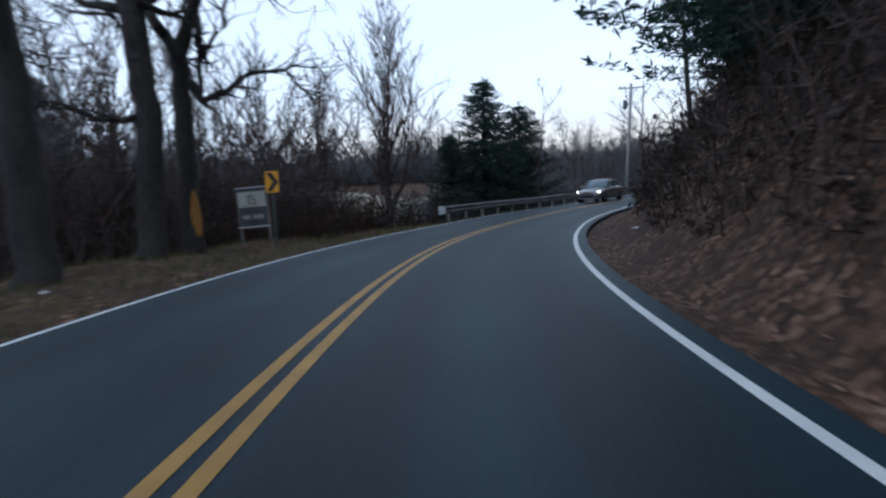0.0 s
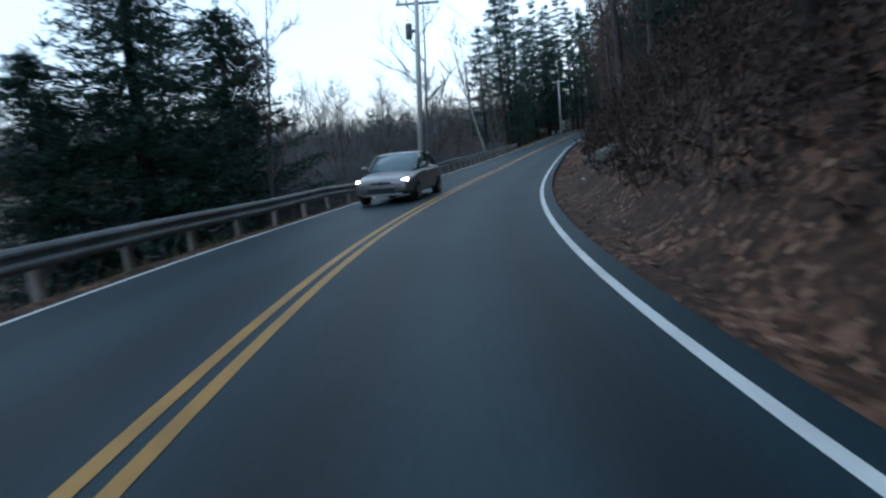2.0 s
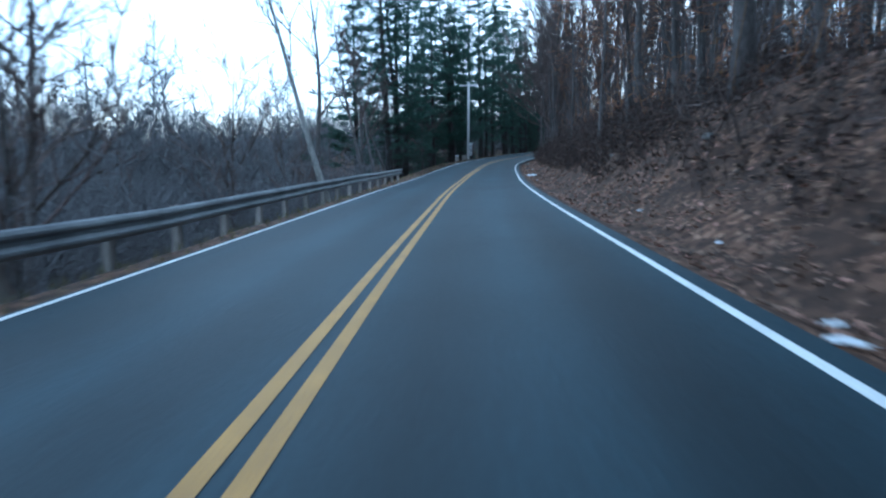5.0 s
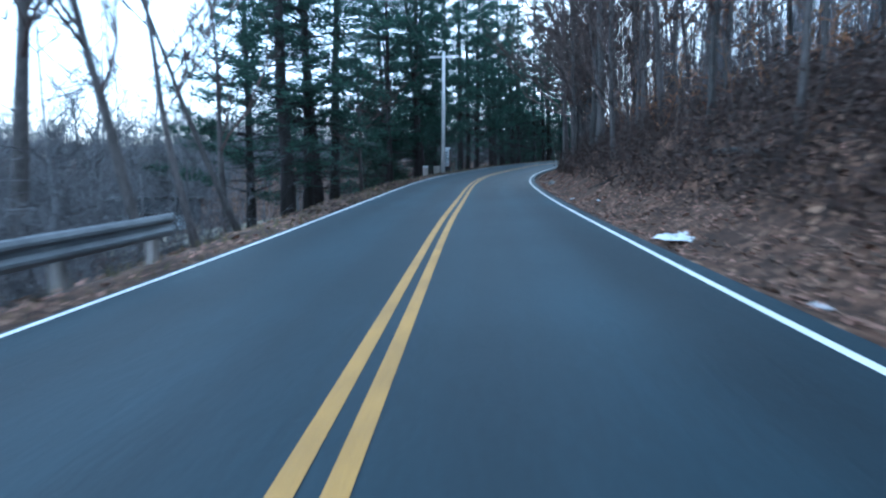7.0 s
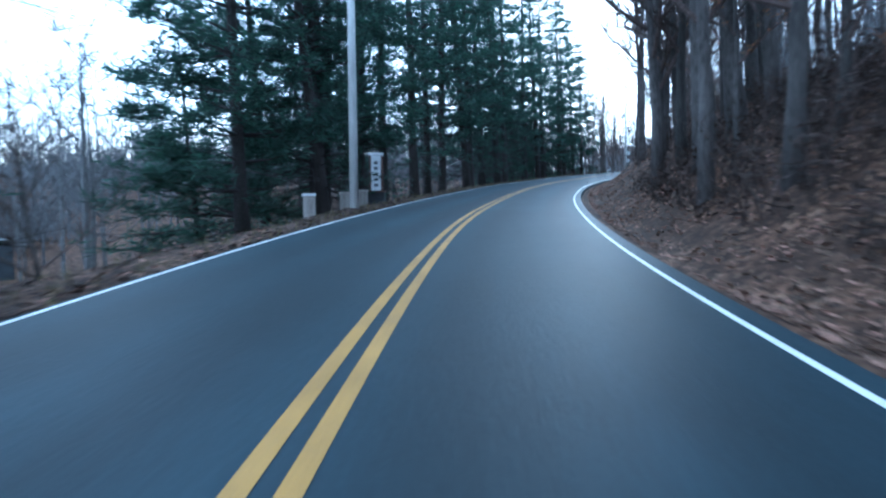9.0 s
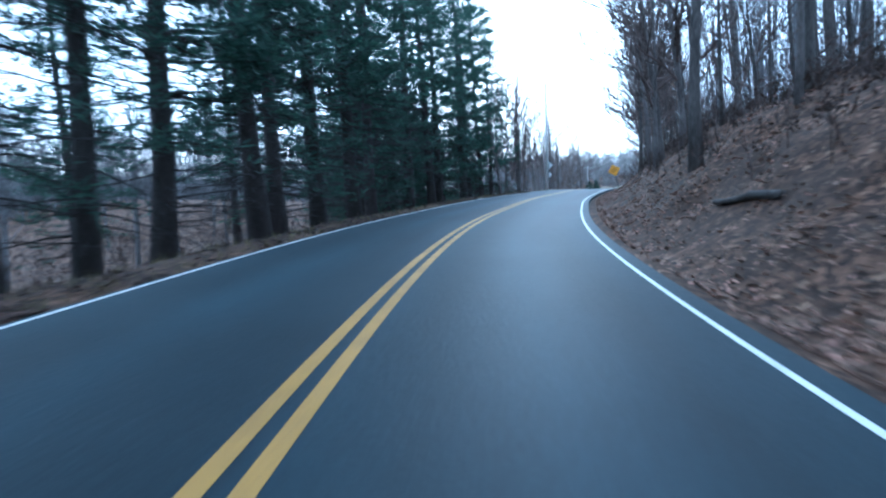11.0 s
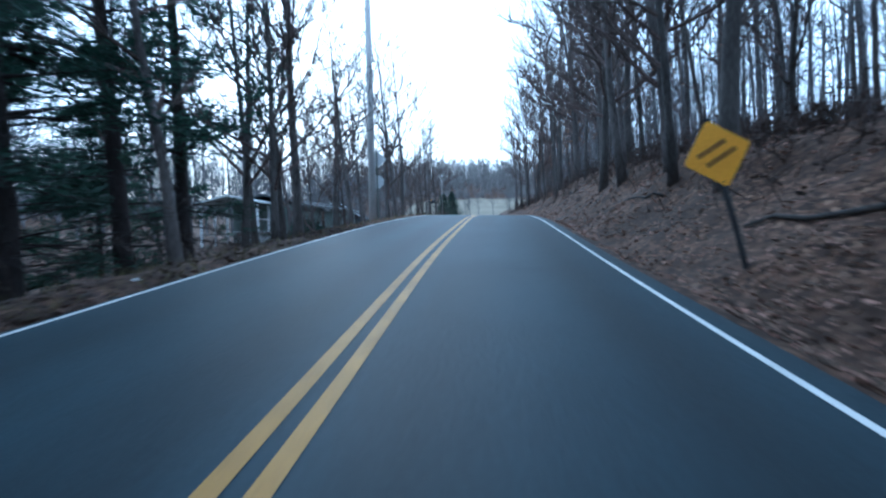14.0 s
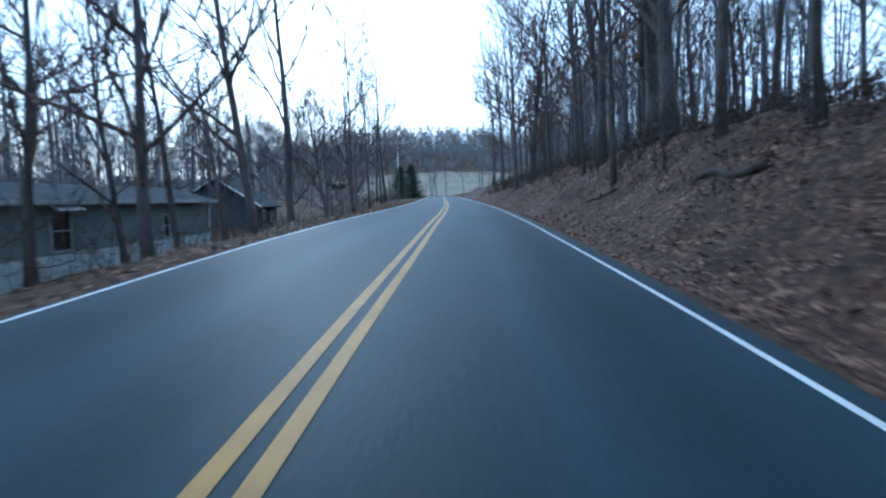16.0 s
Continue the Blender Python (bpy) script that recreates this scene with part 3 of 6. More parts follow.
def bare_tree(seed, height, radius, limbs, first=0.35, spread=0.7, twigs=5, lean=0.0, reach=0.34):
    """Trunk, and crown of limbs, branches and twigs, as two Builds."""
    rng = random.Random(seed)
    trunk, crown = Build(), Build()
    n = 9
    p, d = Vector((0, 0, -0.4)), Vector((lean, rng.uniform(-0.03, 0.03), 1)).normalized()
    pts = [p.copy()]
    for i in range(n):
        d = (d + Vector((rng.uniform(-0.06, 0.06), rng.uniform(-0.06, 0.06), 0.05))).normalized()
        p = p + d * ((height + 0.4) / n)
        pts.append(p.copy())
    rad = [radius * (1.25 if i == 0 else 1.0) * (1 - 0.93 * (i / n) ** 0.9) for i in range(n + 1)]
    rad[0] = radius * 1.35
    trunk.tube(pts, rad, 9)

    def spot(f):
        i = min(int(f * n), n - 1)
        return pts[i].lerp(pts[i + 1], f * n - i), rad[i] + (rad[i + 1] - rad[i]) * (f * n - i)

    for k in range(limbs):
        f = first + (0.97 - first) * (k + rng.random()) / limbs
        q, r = spot(f)
        w = rng.uniform(0, 2 * math.pi) + k * 2.4
        ln = height * reach * (1.15 - f * 0.75) * rng.uniform(0.6, 1.15)
        h = Vector((math.cos(w) * spread, math.sin(w) * spread, rng.uniform(0.35, 1.0)))
        limb = wander(rng, q, h, ln, 5, 0.22, 0.06)
        r0 = min(r * 0.55, 0.022 * ln + 0.012)
        crown.tube(limb, [r0 * (1 - 0.8 * i / 5) for i in range(6)], 5, cap=False)
        for j in range(1, 6):
            for _ in range(2):
                b = limb[j]
                d2 = (limb[j] - limb[j - 1]).normalized()
                hh = d2 + Vector((rng.uniform(-0.9, 0.9), rng.uniform(-0.9, 0.9), rng.uniform(-0.2, 0.9)))
                l2 = ln * rng.uniform(0.2, 0.42)
                br = wander(rng, b, hh, l2, 3, 0.25, 0.05)
                crown.tube(br, [r0 * 0.42 + 0.008, r0 * 0.3 + 0.007, r0 * 0.2 + 0.006, 0.007], 3, cap=False)
                for _ in range(twigs):
                    c = br[rng.randint(1, 3)]
                    hh2 = (br[-1] - br[0]).normalized() + Vector((rng.uniform(-0.8, 0.8), rng.uniform(-0.8, 0.8), rng.uniform(-0.3, 0.8)))
                    tw = wander(rng, c, hh2, l2 * rng.uniform(0.3, 0.7), 2, 0.3, 0.04)
                    crown.tube(tw, [0.013, 0.010, 0.006], 3, cap=False)
    return trunk, crown


def tuft(build, c, rng, size, blades, flat_by=0.5, broad=1.0):
    """A clump of needles: thin blades round a point."""
    for _ in range(blades):
        d = Vector((rng.gauss(0, 1), rng.gauss(0, 1), rng.gauss(0.25, flat_by))).normalized()
        a = d.cross(Vector((rng.gauss(0, 1), rng.gauss(0, 1), rng.gauss(0, 1)))).normalized()
        ln, w = size * rng.uniform(0.6, 1.25), size * rng.uniform(0.10, 0.2) * broad
        p = Vector(c) + Vector((rng.uniform(-1, 1), rng.uniform(-1, 1), rng.uniform(-0.5, 0.5))) * size * 0.5
        q = p + d * ln
        m = p.lerp(q, 0.45)
        build.poly((p, m + a * w, q, m - a * w))


def pine_tree(seed, height, radius, first=0.3, dense=1.0, dead=10, reach=2.9, size=0.42, tips=0.45):
    """A white pine: straight trunk, bare lower branches, tiers of limbs with needle clumps."""
    rng = random.Random(seed)
    trunk, limbs, needles = Build(), Build(), Build()
    lean = Vector((rng.uniform(-0.025, 0.025), rng.uniform(-0.025, 0.025), 1))
    n = 8
    pts = [lean * (height * i / n) + Vector((rng.uniform(-0.05, 0.05), rng.uniform(-0.05, 0.05), -0.4 if i == 0 else 0)) for i in range(n + 1)]
    trunk.tube(pts, [radius * (1.3 if i == 0 else 1 - 0.9 * i / n) for i in range(n + 1)], 10)
    for k in range(dead):
        f = rng.uniform(0.06, first + 0.12)
        w = rng.uniform(0, 2 * math.pi)
        ln = rng.uniform(1.2, 3.9)
        br = wander(rng, lean * (height * f), (math.cos(w), math.sin(w), rng.uniform(-0.25, 0.15)), ln, 4, 0.13, -0.02)
        limbs.tube(br, [0.028, 0.02, 0.014, 0.009, 0.004], 4, cap=False)
        for j in (1, 1, 2, 2, 3, 3):
            tw = wander(rng, br[j], (br[j] - br[j - 1]) + Vector((rng.uniform(-0.5, 0.5), rng.uniform(-0.5, 0.5), rng.uniform(-0.3, 0.2))), ln * 0.35, 2, 0.2)
            limbs.tube(tw, [0.008, 0.006, 0.003], 3, cap=False)
        if f > 0.10 and rng.random() < tips:  # a few green ends on the low boughs
            for j in (2, 3, 4):
                tuft(needles, br[j] + Vector((rng.uniform(-0.3, 0.3), rng.uniform(-0.3, 0.3), 0.05)), rng, size * 0.9, 12, 0.4, 0.42)
    tiers = int(height * (1 - first) * 1.15)
    for t in range(tiers):
        f = first + (1 - first) * (t + rng.uniform(0, 0.6)) / tiers
        taper = (1 - f) / (1 - first)
        for k in range(rng.randint(4, 6)):
            w = rng.uniform(0, 2 * math.pi)
            ln = (0.5 + reach * min(1.0, taper * 1.7) * (0.55 + 0.45 * taper)) * rng.uniform(0.65, 1.25)
            br = wander(rng, lean * (height * f), (math.cos(w), math.sin(w), rng.uniform(-0.05, 0.35)), ln, 4, 0.12, 0.03)
            limbs.tube(br, [0.03 * ln / 2 + 0.008, 0.018, 0.012, 0.008, 0.004], 4, cap=False)
            for j in range(int(3 + ln * 3.0 * dense)):
                u = rng.uniform(0.3, 1.0)
                i = min(int(u * 4), 3)
                c = br[i].lerp(br[i + 1], u * 4 - i) + Vector((rng.uniform(-0.3, 0.3), rng.uniform(-0.3, 0.3), rng.uniform(-0.08, 0.2)))
                tuft(needles, c, rng, size, 15, 0.45, 0.42)
    tuft(needles, lean * height, rng, size * 1.3, 18, 0.45, 0.42)
    return trunk, limbs, needles


def spruce_tree(seed, height, width, point=0.75):
    """A dense evergreen: tiers of drooping boughs with upturned tips, down to the ground."""
    rng = random.Random(seed)
    trunk, foliage = Build(), Build()
    trunk.tube([(0, 0, -0.3), (0, 0, height * 0.5), (0.05, 0, height)], [width * 0.035, width * 0.024, 0.01], 8)
    tiers = int(height * 3.2)
    for t in range(tiers):
        f = 0.02 + 0.97 * t / tiers
        full = width * 0.5 * (1 - f) ** point + 0.08
        for _ in range(15):
            w, ln = rng.uniform(0, 2 * math.pi), full * rng.uniform(0.55, 1.12)
            z = f * height + rng.uniform(-0.15, 0.15)
            n = int(2 + ln * 3.4)
            for j in range(n):
                u = (j + rng.uniform(0.3, 1.0)) / n
                r = ln * (0.18 + 0.82 * u)
                dip = -0.22 * ln * math.sin(min(u * 1.25, 1.0) * math.pi * 0.72) + 0.10 * ln * u * u
                side = rng.gauss(0, 0.13) * (1.2 - u)
                tuft(foliage, (math.cos(w + side) * r, math.sin(w + side) * r, z + dip), rng, 0.27, 9, 0.4, 0.62)
    tuft(foliage, (0.05, 0, height - 0.1), rng, 0.3, 16, 0.9, 0.5)
    return trunk, foliage


def make_tree(name, label, builds, mats, m, group, names=("trunk", "crown", "foliage")):
    ob = thing(name, label, "tree", m, group)
    for n, b, mt in zip(names, builds, mats):
        p = part(n, b, mt, ob, smooth=n == "trunk")
        if n != "trunk":
            p["kind"] = "stuff"
    return ob


def grown(ob, s, l, turn, size=1.0, up=0.0):
    """A copy of a tree at a station, resized and turned; past the first bends the trees lean a little downhill."""
    tilt = rnd.gauss(0.8, 1.0) if s < 95 else rnd.gauss(3.2, 1.3)
    c = copy_thing(ob, place(s, l, up, 0) @ pose(0, 0, 0, rnd.gauss(0, 0.8), -tilt, 0) @ pose(0, 0, 0, 0, 0, turn))
    c.scale = (size, size, size * rnd.uniform(0.92, 1.1))
    return c


# near trees on the hillside: first ones stand where they are seen, the rest fill the wood
BARE = []
SPOTS = [(231, 6.6), (214.5, 8.6), (222, 8.9), (156, 5.7), (154, 7.4), (118, 6.2), (64.5, 6.0)]
KINDS = [(17, 0.20, 11, 0.30, 0.6), (19, 0.26, 11, 0.38, 0.55), (15, 0.12, 10, 0.25, 0.6), (20, 0.16, 11, 0.35, 0.5), (13, 0.09, 10, 0.2, 0.65), (18, 0.21, 11, 0.33, 0.6)]
for k, (hh, rr, lm, fi, sp) in enumerate(KINDS):
    s, l = SPOTS[k]
    ob = make_tree("bare_tree", "tall bare deciduous tree with grey bark on the leafy bank", bare_tree(100 + k, hh, rr, lm, fi, sp, 3), (BARK, TWIG), place(s, l), "bare trees on the hillside")
    BARE.append(ob)
wood = random.Random(5)
taken = list(SPOTS[:len(KINDS)])
count = 0
while count < 235:
    s = wood.uniform(28, 305)
    l = 5.6 + 34 * wood.random() ** 1.5
    if any((s - a) ** 2 + (l - b) ** 2 < (1.3 if l > 9 else 2.4) ** 2 for a, b in taken):
        continue
    taken.append((s, l))
    count += 1
    grown(BARE[wood.choice((0, 1, 2, 2, 3, 3, 4, 4, 5))], s, l, wood.uniform(0, 360), wood.uniform(0.8, 1.15))
# bare trees and saplings past the pines, by the road and round the houses
LEFT_BARE = [(3, -13), (7, -17), (12, -20), (18, -18), (23, -16), (27, -13), (30, -20), (46, -9), (50, -14), (56, -9), (60, -7.2), (63, -9.5), (66, -13), (70, -8), (74, -11), (78, -7),
             (82, -13), (88, -7.4), (91, -9.5), (193, -6), (195.5, -9), (197, -5.2), (199.5, -7.2), (201, -11), (203, -6.5), (205, -9), (208.5, -7.5), (211, -9.5), (213, -6.2), (215.5, -8.2), (218, -5.6),
             (220, -9.6), (222.5, -7), (225, -10), (227, -6.4), (230, -8.8), (233, -6.8), (235, -10.5), (238, -6.2), (241, -9), (244, -5.8), (246, -7.5), (249, -6.6), (252, -9), (255, -6.2),
             (259, -8), (263, -6), (268, -9), (272, -6.5), (278, -8), (284, -7)]
LOW = []
for k, (hh, rr, lm, fi, sp, s, l) in enumerate([(11, 0.13, 14, 0.14, 0.75, 200.0, -6.0), (13, 0.16, 13, 0.2, 0.85, 211.5, -6.4), (9, 0.09, 13, 0.1, 0.6, 68.0, -6.6)]):
    LOW.append(make_tree("branchy_tree", "bare tree with crooked low branches beside the verge", bare_tree(140 + k, hh, rr, lm, fi, sp, 4, reach=0.42), (BARK, TWIG), place(s, l), "branchy trees along the verge"))
for k, (s, l) in enumerate(LEFT_BARE):
    kind = LOW[k % 3] if k % 4 else BARE[k % 6]
    grown(kind, s, l, k * 77 % 360, wood.uniform(0.8, 1.15) if s > 190 else wood.uniform(0.5, 0.8))
for k in range(26):
    grown(LOW[k % 3], 60 + k * 9.3 + wood.uniform(-3, 3), wood.uniform(6.5, 12), k * 51, wood.uniform(0.6, 1.0))

# pines in a row beyond the verge, along the outer side of the bends
PINES = []
for k, (hh, rr, fi, de) in enumerate([(24, 0.30, 0.18, 0.42), (26, 0.27, 0.25, 0.42), (22, 0.25, 0.15, 0.42), (25, 0.33, 0.21, 0.42)]):
    s, l = ((152.8, -7.1), (144.1, -7.6), (113.7, -7.9), (175.9, -8.0))[k]
    PINES.append(make_tree("pine_tree", "tall white pine with bare lower branches beside the road", pine_tree(40 + k, hh, rr, fi, de, 58, 3.5, 0.46), (PINE_BARK, PINE_BARK, NEEDLE), place(s, l), "pines along the road", ("trunk", "bough", "foliage")))
BARE_BELOW = (115.8, 157.6)
ROW = [(111.3, -8.0), (115.8, -8.0), (142.9, -8.3), (148.3, -7.3), (156.0, -6.3), (157.6, -6.6), (160.4, -7.9), (162.5, -7.4), (165.6, -7.1), (167.8, -7.2), (170.6, -8.6),
       (173.4, -8.4), (178.6, -7.4), (181.4, -7.8), (185.2, -8.7), (188.2, -8.0), (191.0, -8.4), (194.6, -8.2), (197.0, -7.9)]
# two of the row with high crowns over long dead boughs
HIGH = [make_tree("pine_tree", "tall white pine with long dead boughs and a high crown", pine_tree(seed, hh, rr, fi, 0.42, dead, 3.5, 0.46, 0.34), (PINE_BARK, PINE_BARK, NEEDLE), place(s, l), "pines along the road", ("trunk", "bough", "foliage"))
        for seed, hh, rr, fi, dead, s, l in ((56, 25, 0.29, 0.40, 74, 119.6, -8.5), (57, 24, 0.27, 0.36, 66, 150.7, -7.3))]
for k, (s, l) in enumerate(ROW):
    grown(HIGH[k % 2] if s in BARE_BELOW else PINES[k % 4], s, l, k * 67 % 360, wood.uniform(0.9, 1.08) * (0.8 if s > 192 else 1))
# the stand past the utility pole
for k, (s, l) in enumerate([(134.4, -6.6), (135.2, -7.4), (137.5, -8.2), (139.5, -9.0), (138.0, -11.0), (140.8, -7.6)]):
    grown(PINES[(k + 1) % 4], s, l, k * 97, wood.uniform(0.85, 1.0))
for k in range(4):
    s = 150 + k * 11.5 + wood.uniform(-1, 1)
    grown(PINES[(k * 3 + 1) % 4], s, -wood.uniform(12, 19), k * 103 % 360, wood.uniform(0.7, 0.9))
# one broad bushy pine behind the row
make_tree("pine_tree", "broad bushy white pine with full boughs behind the roadside row", pine_tree(48, 21, 0.28, 0.10, 0.75, 14, 4.6, 0.5), (PINE_BARK, PINE_BARK, NEEDLE), place(119.5, -13.6), "pines along the road", ("trunk", "bough", "foliage"))
make_tree("pine_tree", "broad white pine with drooping boughs down to the verge", pine_tree(49, 22, 0.27, 0.07, 0.7, 14, 4.3, 0.5), (PINE_BARK, PINE_BARK, NEEDLE), place(131.8, -8.6), "pines along the road", ("trunk", "bough", "foliage"))
# young dense pines under the tall ones
YOUNG = make_tree("young_pine", "young dense pine with boughs down to the ground", pine_tree(47, 9, 0.10, 0.04, 1.0, 2, 2.3), (PINE_BARK, PINE_BARK, NEEDLE), place(172.0, -10.4), "young pines", ("trunk", "bough", "foliage"))
for k, (s, l) in enumerate([(174.5, -10.2), (177.5, -10.5), (179, -12.5), (181.5, -10.4), (184, -11.2), (187, -10.6), (190, -11), (193.5, -10.4), (196.5, -10.2), (137, -11.5), (140, -12), (133, -11)]):
    grown(YOUNG, s, l, k * 71, wood.uniform(0.8, 1.35))
for k, (s, l) in enumerate([(4, 9), (-8, 8), (12, 11), (18, 13), (24, 8), (28, 11), (33, 7.5), (41, 8.5), (44, 11.5), (50, 9), (55, 12), (61, 11), (68, 14), (76, 13), (8, 15), (35, 13), (0, 12), (30, 15), (38, 10), (47, 14), (53, 10), (58, 15), (64, 9), (72, 11)]):
    grown(PINES[k % 4], s, l, k * 49, wood.uniform(0.7, 0.95))
# added pines, partly unseen, that cut the skylight on the steep bank
for k in range(30):
    grown(PINES[k % 4], -22 + k * 2.9, (10.2, 12.5, 16.0)[k % 3] + wood.uniform(-0.8, 0.8), k * 77, wood.uniform(0.65, 0.9))
# evergreens at the first bend and the dark ones on the bank there
CEDARS = [make_tree("cedar_tree", "dark green ragged evergreen behind the guardrail", spruce_tree(3, 11.2, 9.4, 0.62), (PINE_BARK, CEDAR), place(39.6, -8.7), "evergreens", ("trunk", "foliage")),
          make_tree("cedar_tree", "dark green bushy evergreen behind the guardrail", spruce_tree(8, 9.8, 8.6, 0.55), (PINE_BARK, CEDAR), place(44.0, -8.4), "evergreens", ("trunk", "foliage"))]
for k, (s, l, z) in enumerate([(37.2, -9.6, 0.62), (47.5, -12, 0.55), (24, -26, 0.7), (16, -28, 0.6), (14, 8.5, 1.2), (22, 9.5, 1.1), (30, 10, 1.3), (38, 11, 1.2), (47, 12, 1.2), (27, 14, 1.4), (36, 16, 1.4), (52, 15, 1.2), (58, 12, 1.0), (300, -6.5, 0.55), (303, -4.8, 0.5)]):
    grown(CEDARS[k % 2], s, l, k * 57, z)

# the old shade trees by the first bend, and the tall brushy one


def shade_tree(seed, label, m, trunk, limbs, lean):
    """An old tree from its trunk's and limbs' bends: rows of x across the road's view, height and radius; lean: metres across for each metre up."""
    rng = random.Random(seed)
    stem, crown = Build(), Build()

    def bent(rows, sway):
        pts, out = [Vector((x + lean * z, rng.uniform(-sway, sway), z)) for x, z, r in rows], []
        for i in range(len(pts) - 1):  # a knobbly line between the bends
            for k in range(3):
                out.append((pts[i].lerp(pts[i + 1], k / 3) + Vector((rng.gauss(0, 0.03), rng.gauss(0, 0.05), rng.gauss(0, 0.03))), rows[i][2] + (rows[i + 1][2] - rows[i][2]) * k / 3))
        return out + [(pts[-1], rows[-1][2])]

    line = bent(trunk, 0.05)
    stem.tube([p for p, r in line], [r for p, r in line], 12)
    grown_limbs = [bent(rows, 0.35) for rows in limbs]
    for _ in range(8):  # the high crown
        p, r = line[rng.randint(len(line) * 2 // 3, len(line) - 1)]
        w = rng.uniform(0, 2 * math.pi)
        pts = wander(rng, p, (math.cos(w), math.sin(w), rng.uniform(0.1, 0.8)), rng.uniform(2.5, 5.0), 6, 0.3, 0.03)
        grown_limbs.append([(q, max(r * 0.5, 0.03) * (1 - 0.13 * i)) for i, q in enumerate(pts)])
    for limb in grown_limbs:
        crown.tube([p for p, r in limb], [r for p, r in limb], 7, cap=False)
        for i in range(2, len(limb)):
            p, r = limb[i]
            if r > 0.10:
                continue
            for _ in range(2):
                d = (p - limb[i - 1][0]).normalized() + Vector((rng.uniform(-1, 1), rng.uniform(-1, 1), rng.uniform(-0.6, 0.9)))
                ln = rng.uniform(0.5, 1.3)
                br = wander(rng, p, d, ln, 4, 0.35, 0.03)
                crown.tube(br, [r * 0.5 + 0.004, r * 0.4 + 0.003, 0.012, 0.009, 0.006], 4, cap=False)
                for _ in range(3):
                    tw = wander(rng, br[rng.randint(1, 4)], d + Vector((rng.uniform(-1, 1), rng.uniform(-1, 1), rng.uniform(-0.5, 0.8))), ln * 0.5, 2, 0.3)
                    crown.tube(tw, [0.009, 0.007, 0.004], 3, cap=False)
    return make_tree("shade_tree", label, (stem, crown), (OLD_BARK, OLD_BARK), m, "old trees by the bend")


shade_tree(31, "thick old bare tree leaning beside the grass verge", place(9.8, -6.5, 0, 14), [(0, -0.4, 0.46), (-0.02, 0.3, 0.36), (-0.25, 2.1, 0.31), (-0.5, 4.1, 0.28), (-0.65, 5.05, 0.27), (-0.9, 8.0, 0.2), (-1.0, 13.0, 0.04)],
           [[(-0.4, 3.9, 0.03), (-0.15, 4.05, 0.02), (0.2, 3.95, 0.01)], [(-0.7, 5.6, 0.10), (-1.8, 6.2, 0.07), (-3.2, 7.0, 0.03)]], 0.09)
shade_tree(32, "old bare tree with heavy crooked limbs on the grass verge", place(13.1, -6.85, 0, 14), [(0, -0.4, 0.40), (0, 0.3, 0.32), (-0.04, 2.1, 0.30), (-0.12, 3.45, 0.28), (-0.33, 4.8, 0.28), (-0.49, 6.1, 0.26), (-0.75, 9.0, 0.18), (-1.2, 14.0, 0.04)],
           [[(-0.15, 3.3, 0.10), (-0.8, 3.2, 0.085), (-1.4, 3.38, 0.07), (-2.06, 3.65, 0.05), (-2.86, 3.85, 0.03), (-3.4, 4.1, 0.012)],
            [(-0.3, 4.6, 0.06), (-0.8, 5.3, 0.05), (-1.33, 6.04, 0.04), (-1.7, 6.8, 0.03), (-1.9, 8.0, 0.012)],
            [(-0.8, 5.5, 0.04), (-1.6, 5.6, 0.03), (-2.2, 5.3, 0.02), (-2.8, 5.2, 0.01)],
            [(-0.2, 5.8, 0.09), (0.2, 5.65, 0.07), (0.7, 5.6, 0.05), (0.93, 6.2, 0.04), (1.1, 7.2, 0.02)]], 0.095)
scarred = shade_tree(33, "old forked bare tree with an orange scar on its trunk", place(14.8, -7.0, 0, 14), [(0, -0.4, 0.33), (-0.02, 0.3, 0.27), (-0.29, 2.2, 0.25), (-0.38, 3.7, 0.23), (-0.47, 5.2, 0.23), (-0.25, 6.0, 0.17), (0.05, 6.76, 0.15), (0.27, 7.7, 0.13), (0.5, 9.5, 0.09), (0.4, 13.0, 0.03)],
                     [[(-0.47, 5.1, 0.16), (-0.86, 5.86, 0.14), (-1.28, 6.5, 0.12), (-1.5, 7.2, 0.10), (-1.9, 9.0, 0.06), (-2.0, 11.5, 0.02)],
                      [(-0.26, 4.5, 0.12), (0.05, 4.0, 0.10), (0.65, 4.17, 0.08), (1.4, 4.5, 0.06), (2.3, 4.65, 0.04), (3.15, 4.75, 0.015)],
                      [(2.3, 4.65, 0.035), (2.76, 4.17, 0.025), (3.14, 4.0, 0.012)],
                      [(0.05, 4.05, 0.07), (0.12, 5.1, 0.06), (0.72, 5.86, 0.05), (0.88, 6.76, 0.04), (1.1, 7.7, 0.02)],
                      [(-0.1, 6.3, 0.10), (0.12, 5.5, 0.09), (0.2, 5.15, 0.08), (0.05, 5.0, 0.05)]], 0.09)
scar = Build()
for i in range(9):
    z = 0.45 + 1.2 * i / 8
    half, cx, r = 34 * math.sin(math.pi * (0.12 + 0.80 * i / 8)), -0.02 - 0.27 * (z - 0.3) / 1.9 + 0.09 * z, 0.272 - 0.01 * z
    scar.v += [(cx + r * math.cos(radians(a)), r * math.sin(radians(a)), z + 0.03 * math.sin(a)) for a in [-38 + half * (j / 4 - 1) for j in range(9)]]
scar.f += [(i * 9 + j, i * 9 + j + 1, i * 9 + j + 10, i * 9 + j + 9) for i in range(8) for j in range(8)]
part("bark_scar", scar, SCAR, scarred, "orange barked wood", True).modifiers.new("thickness", "SOLIDIFY").thickness = 0.012
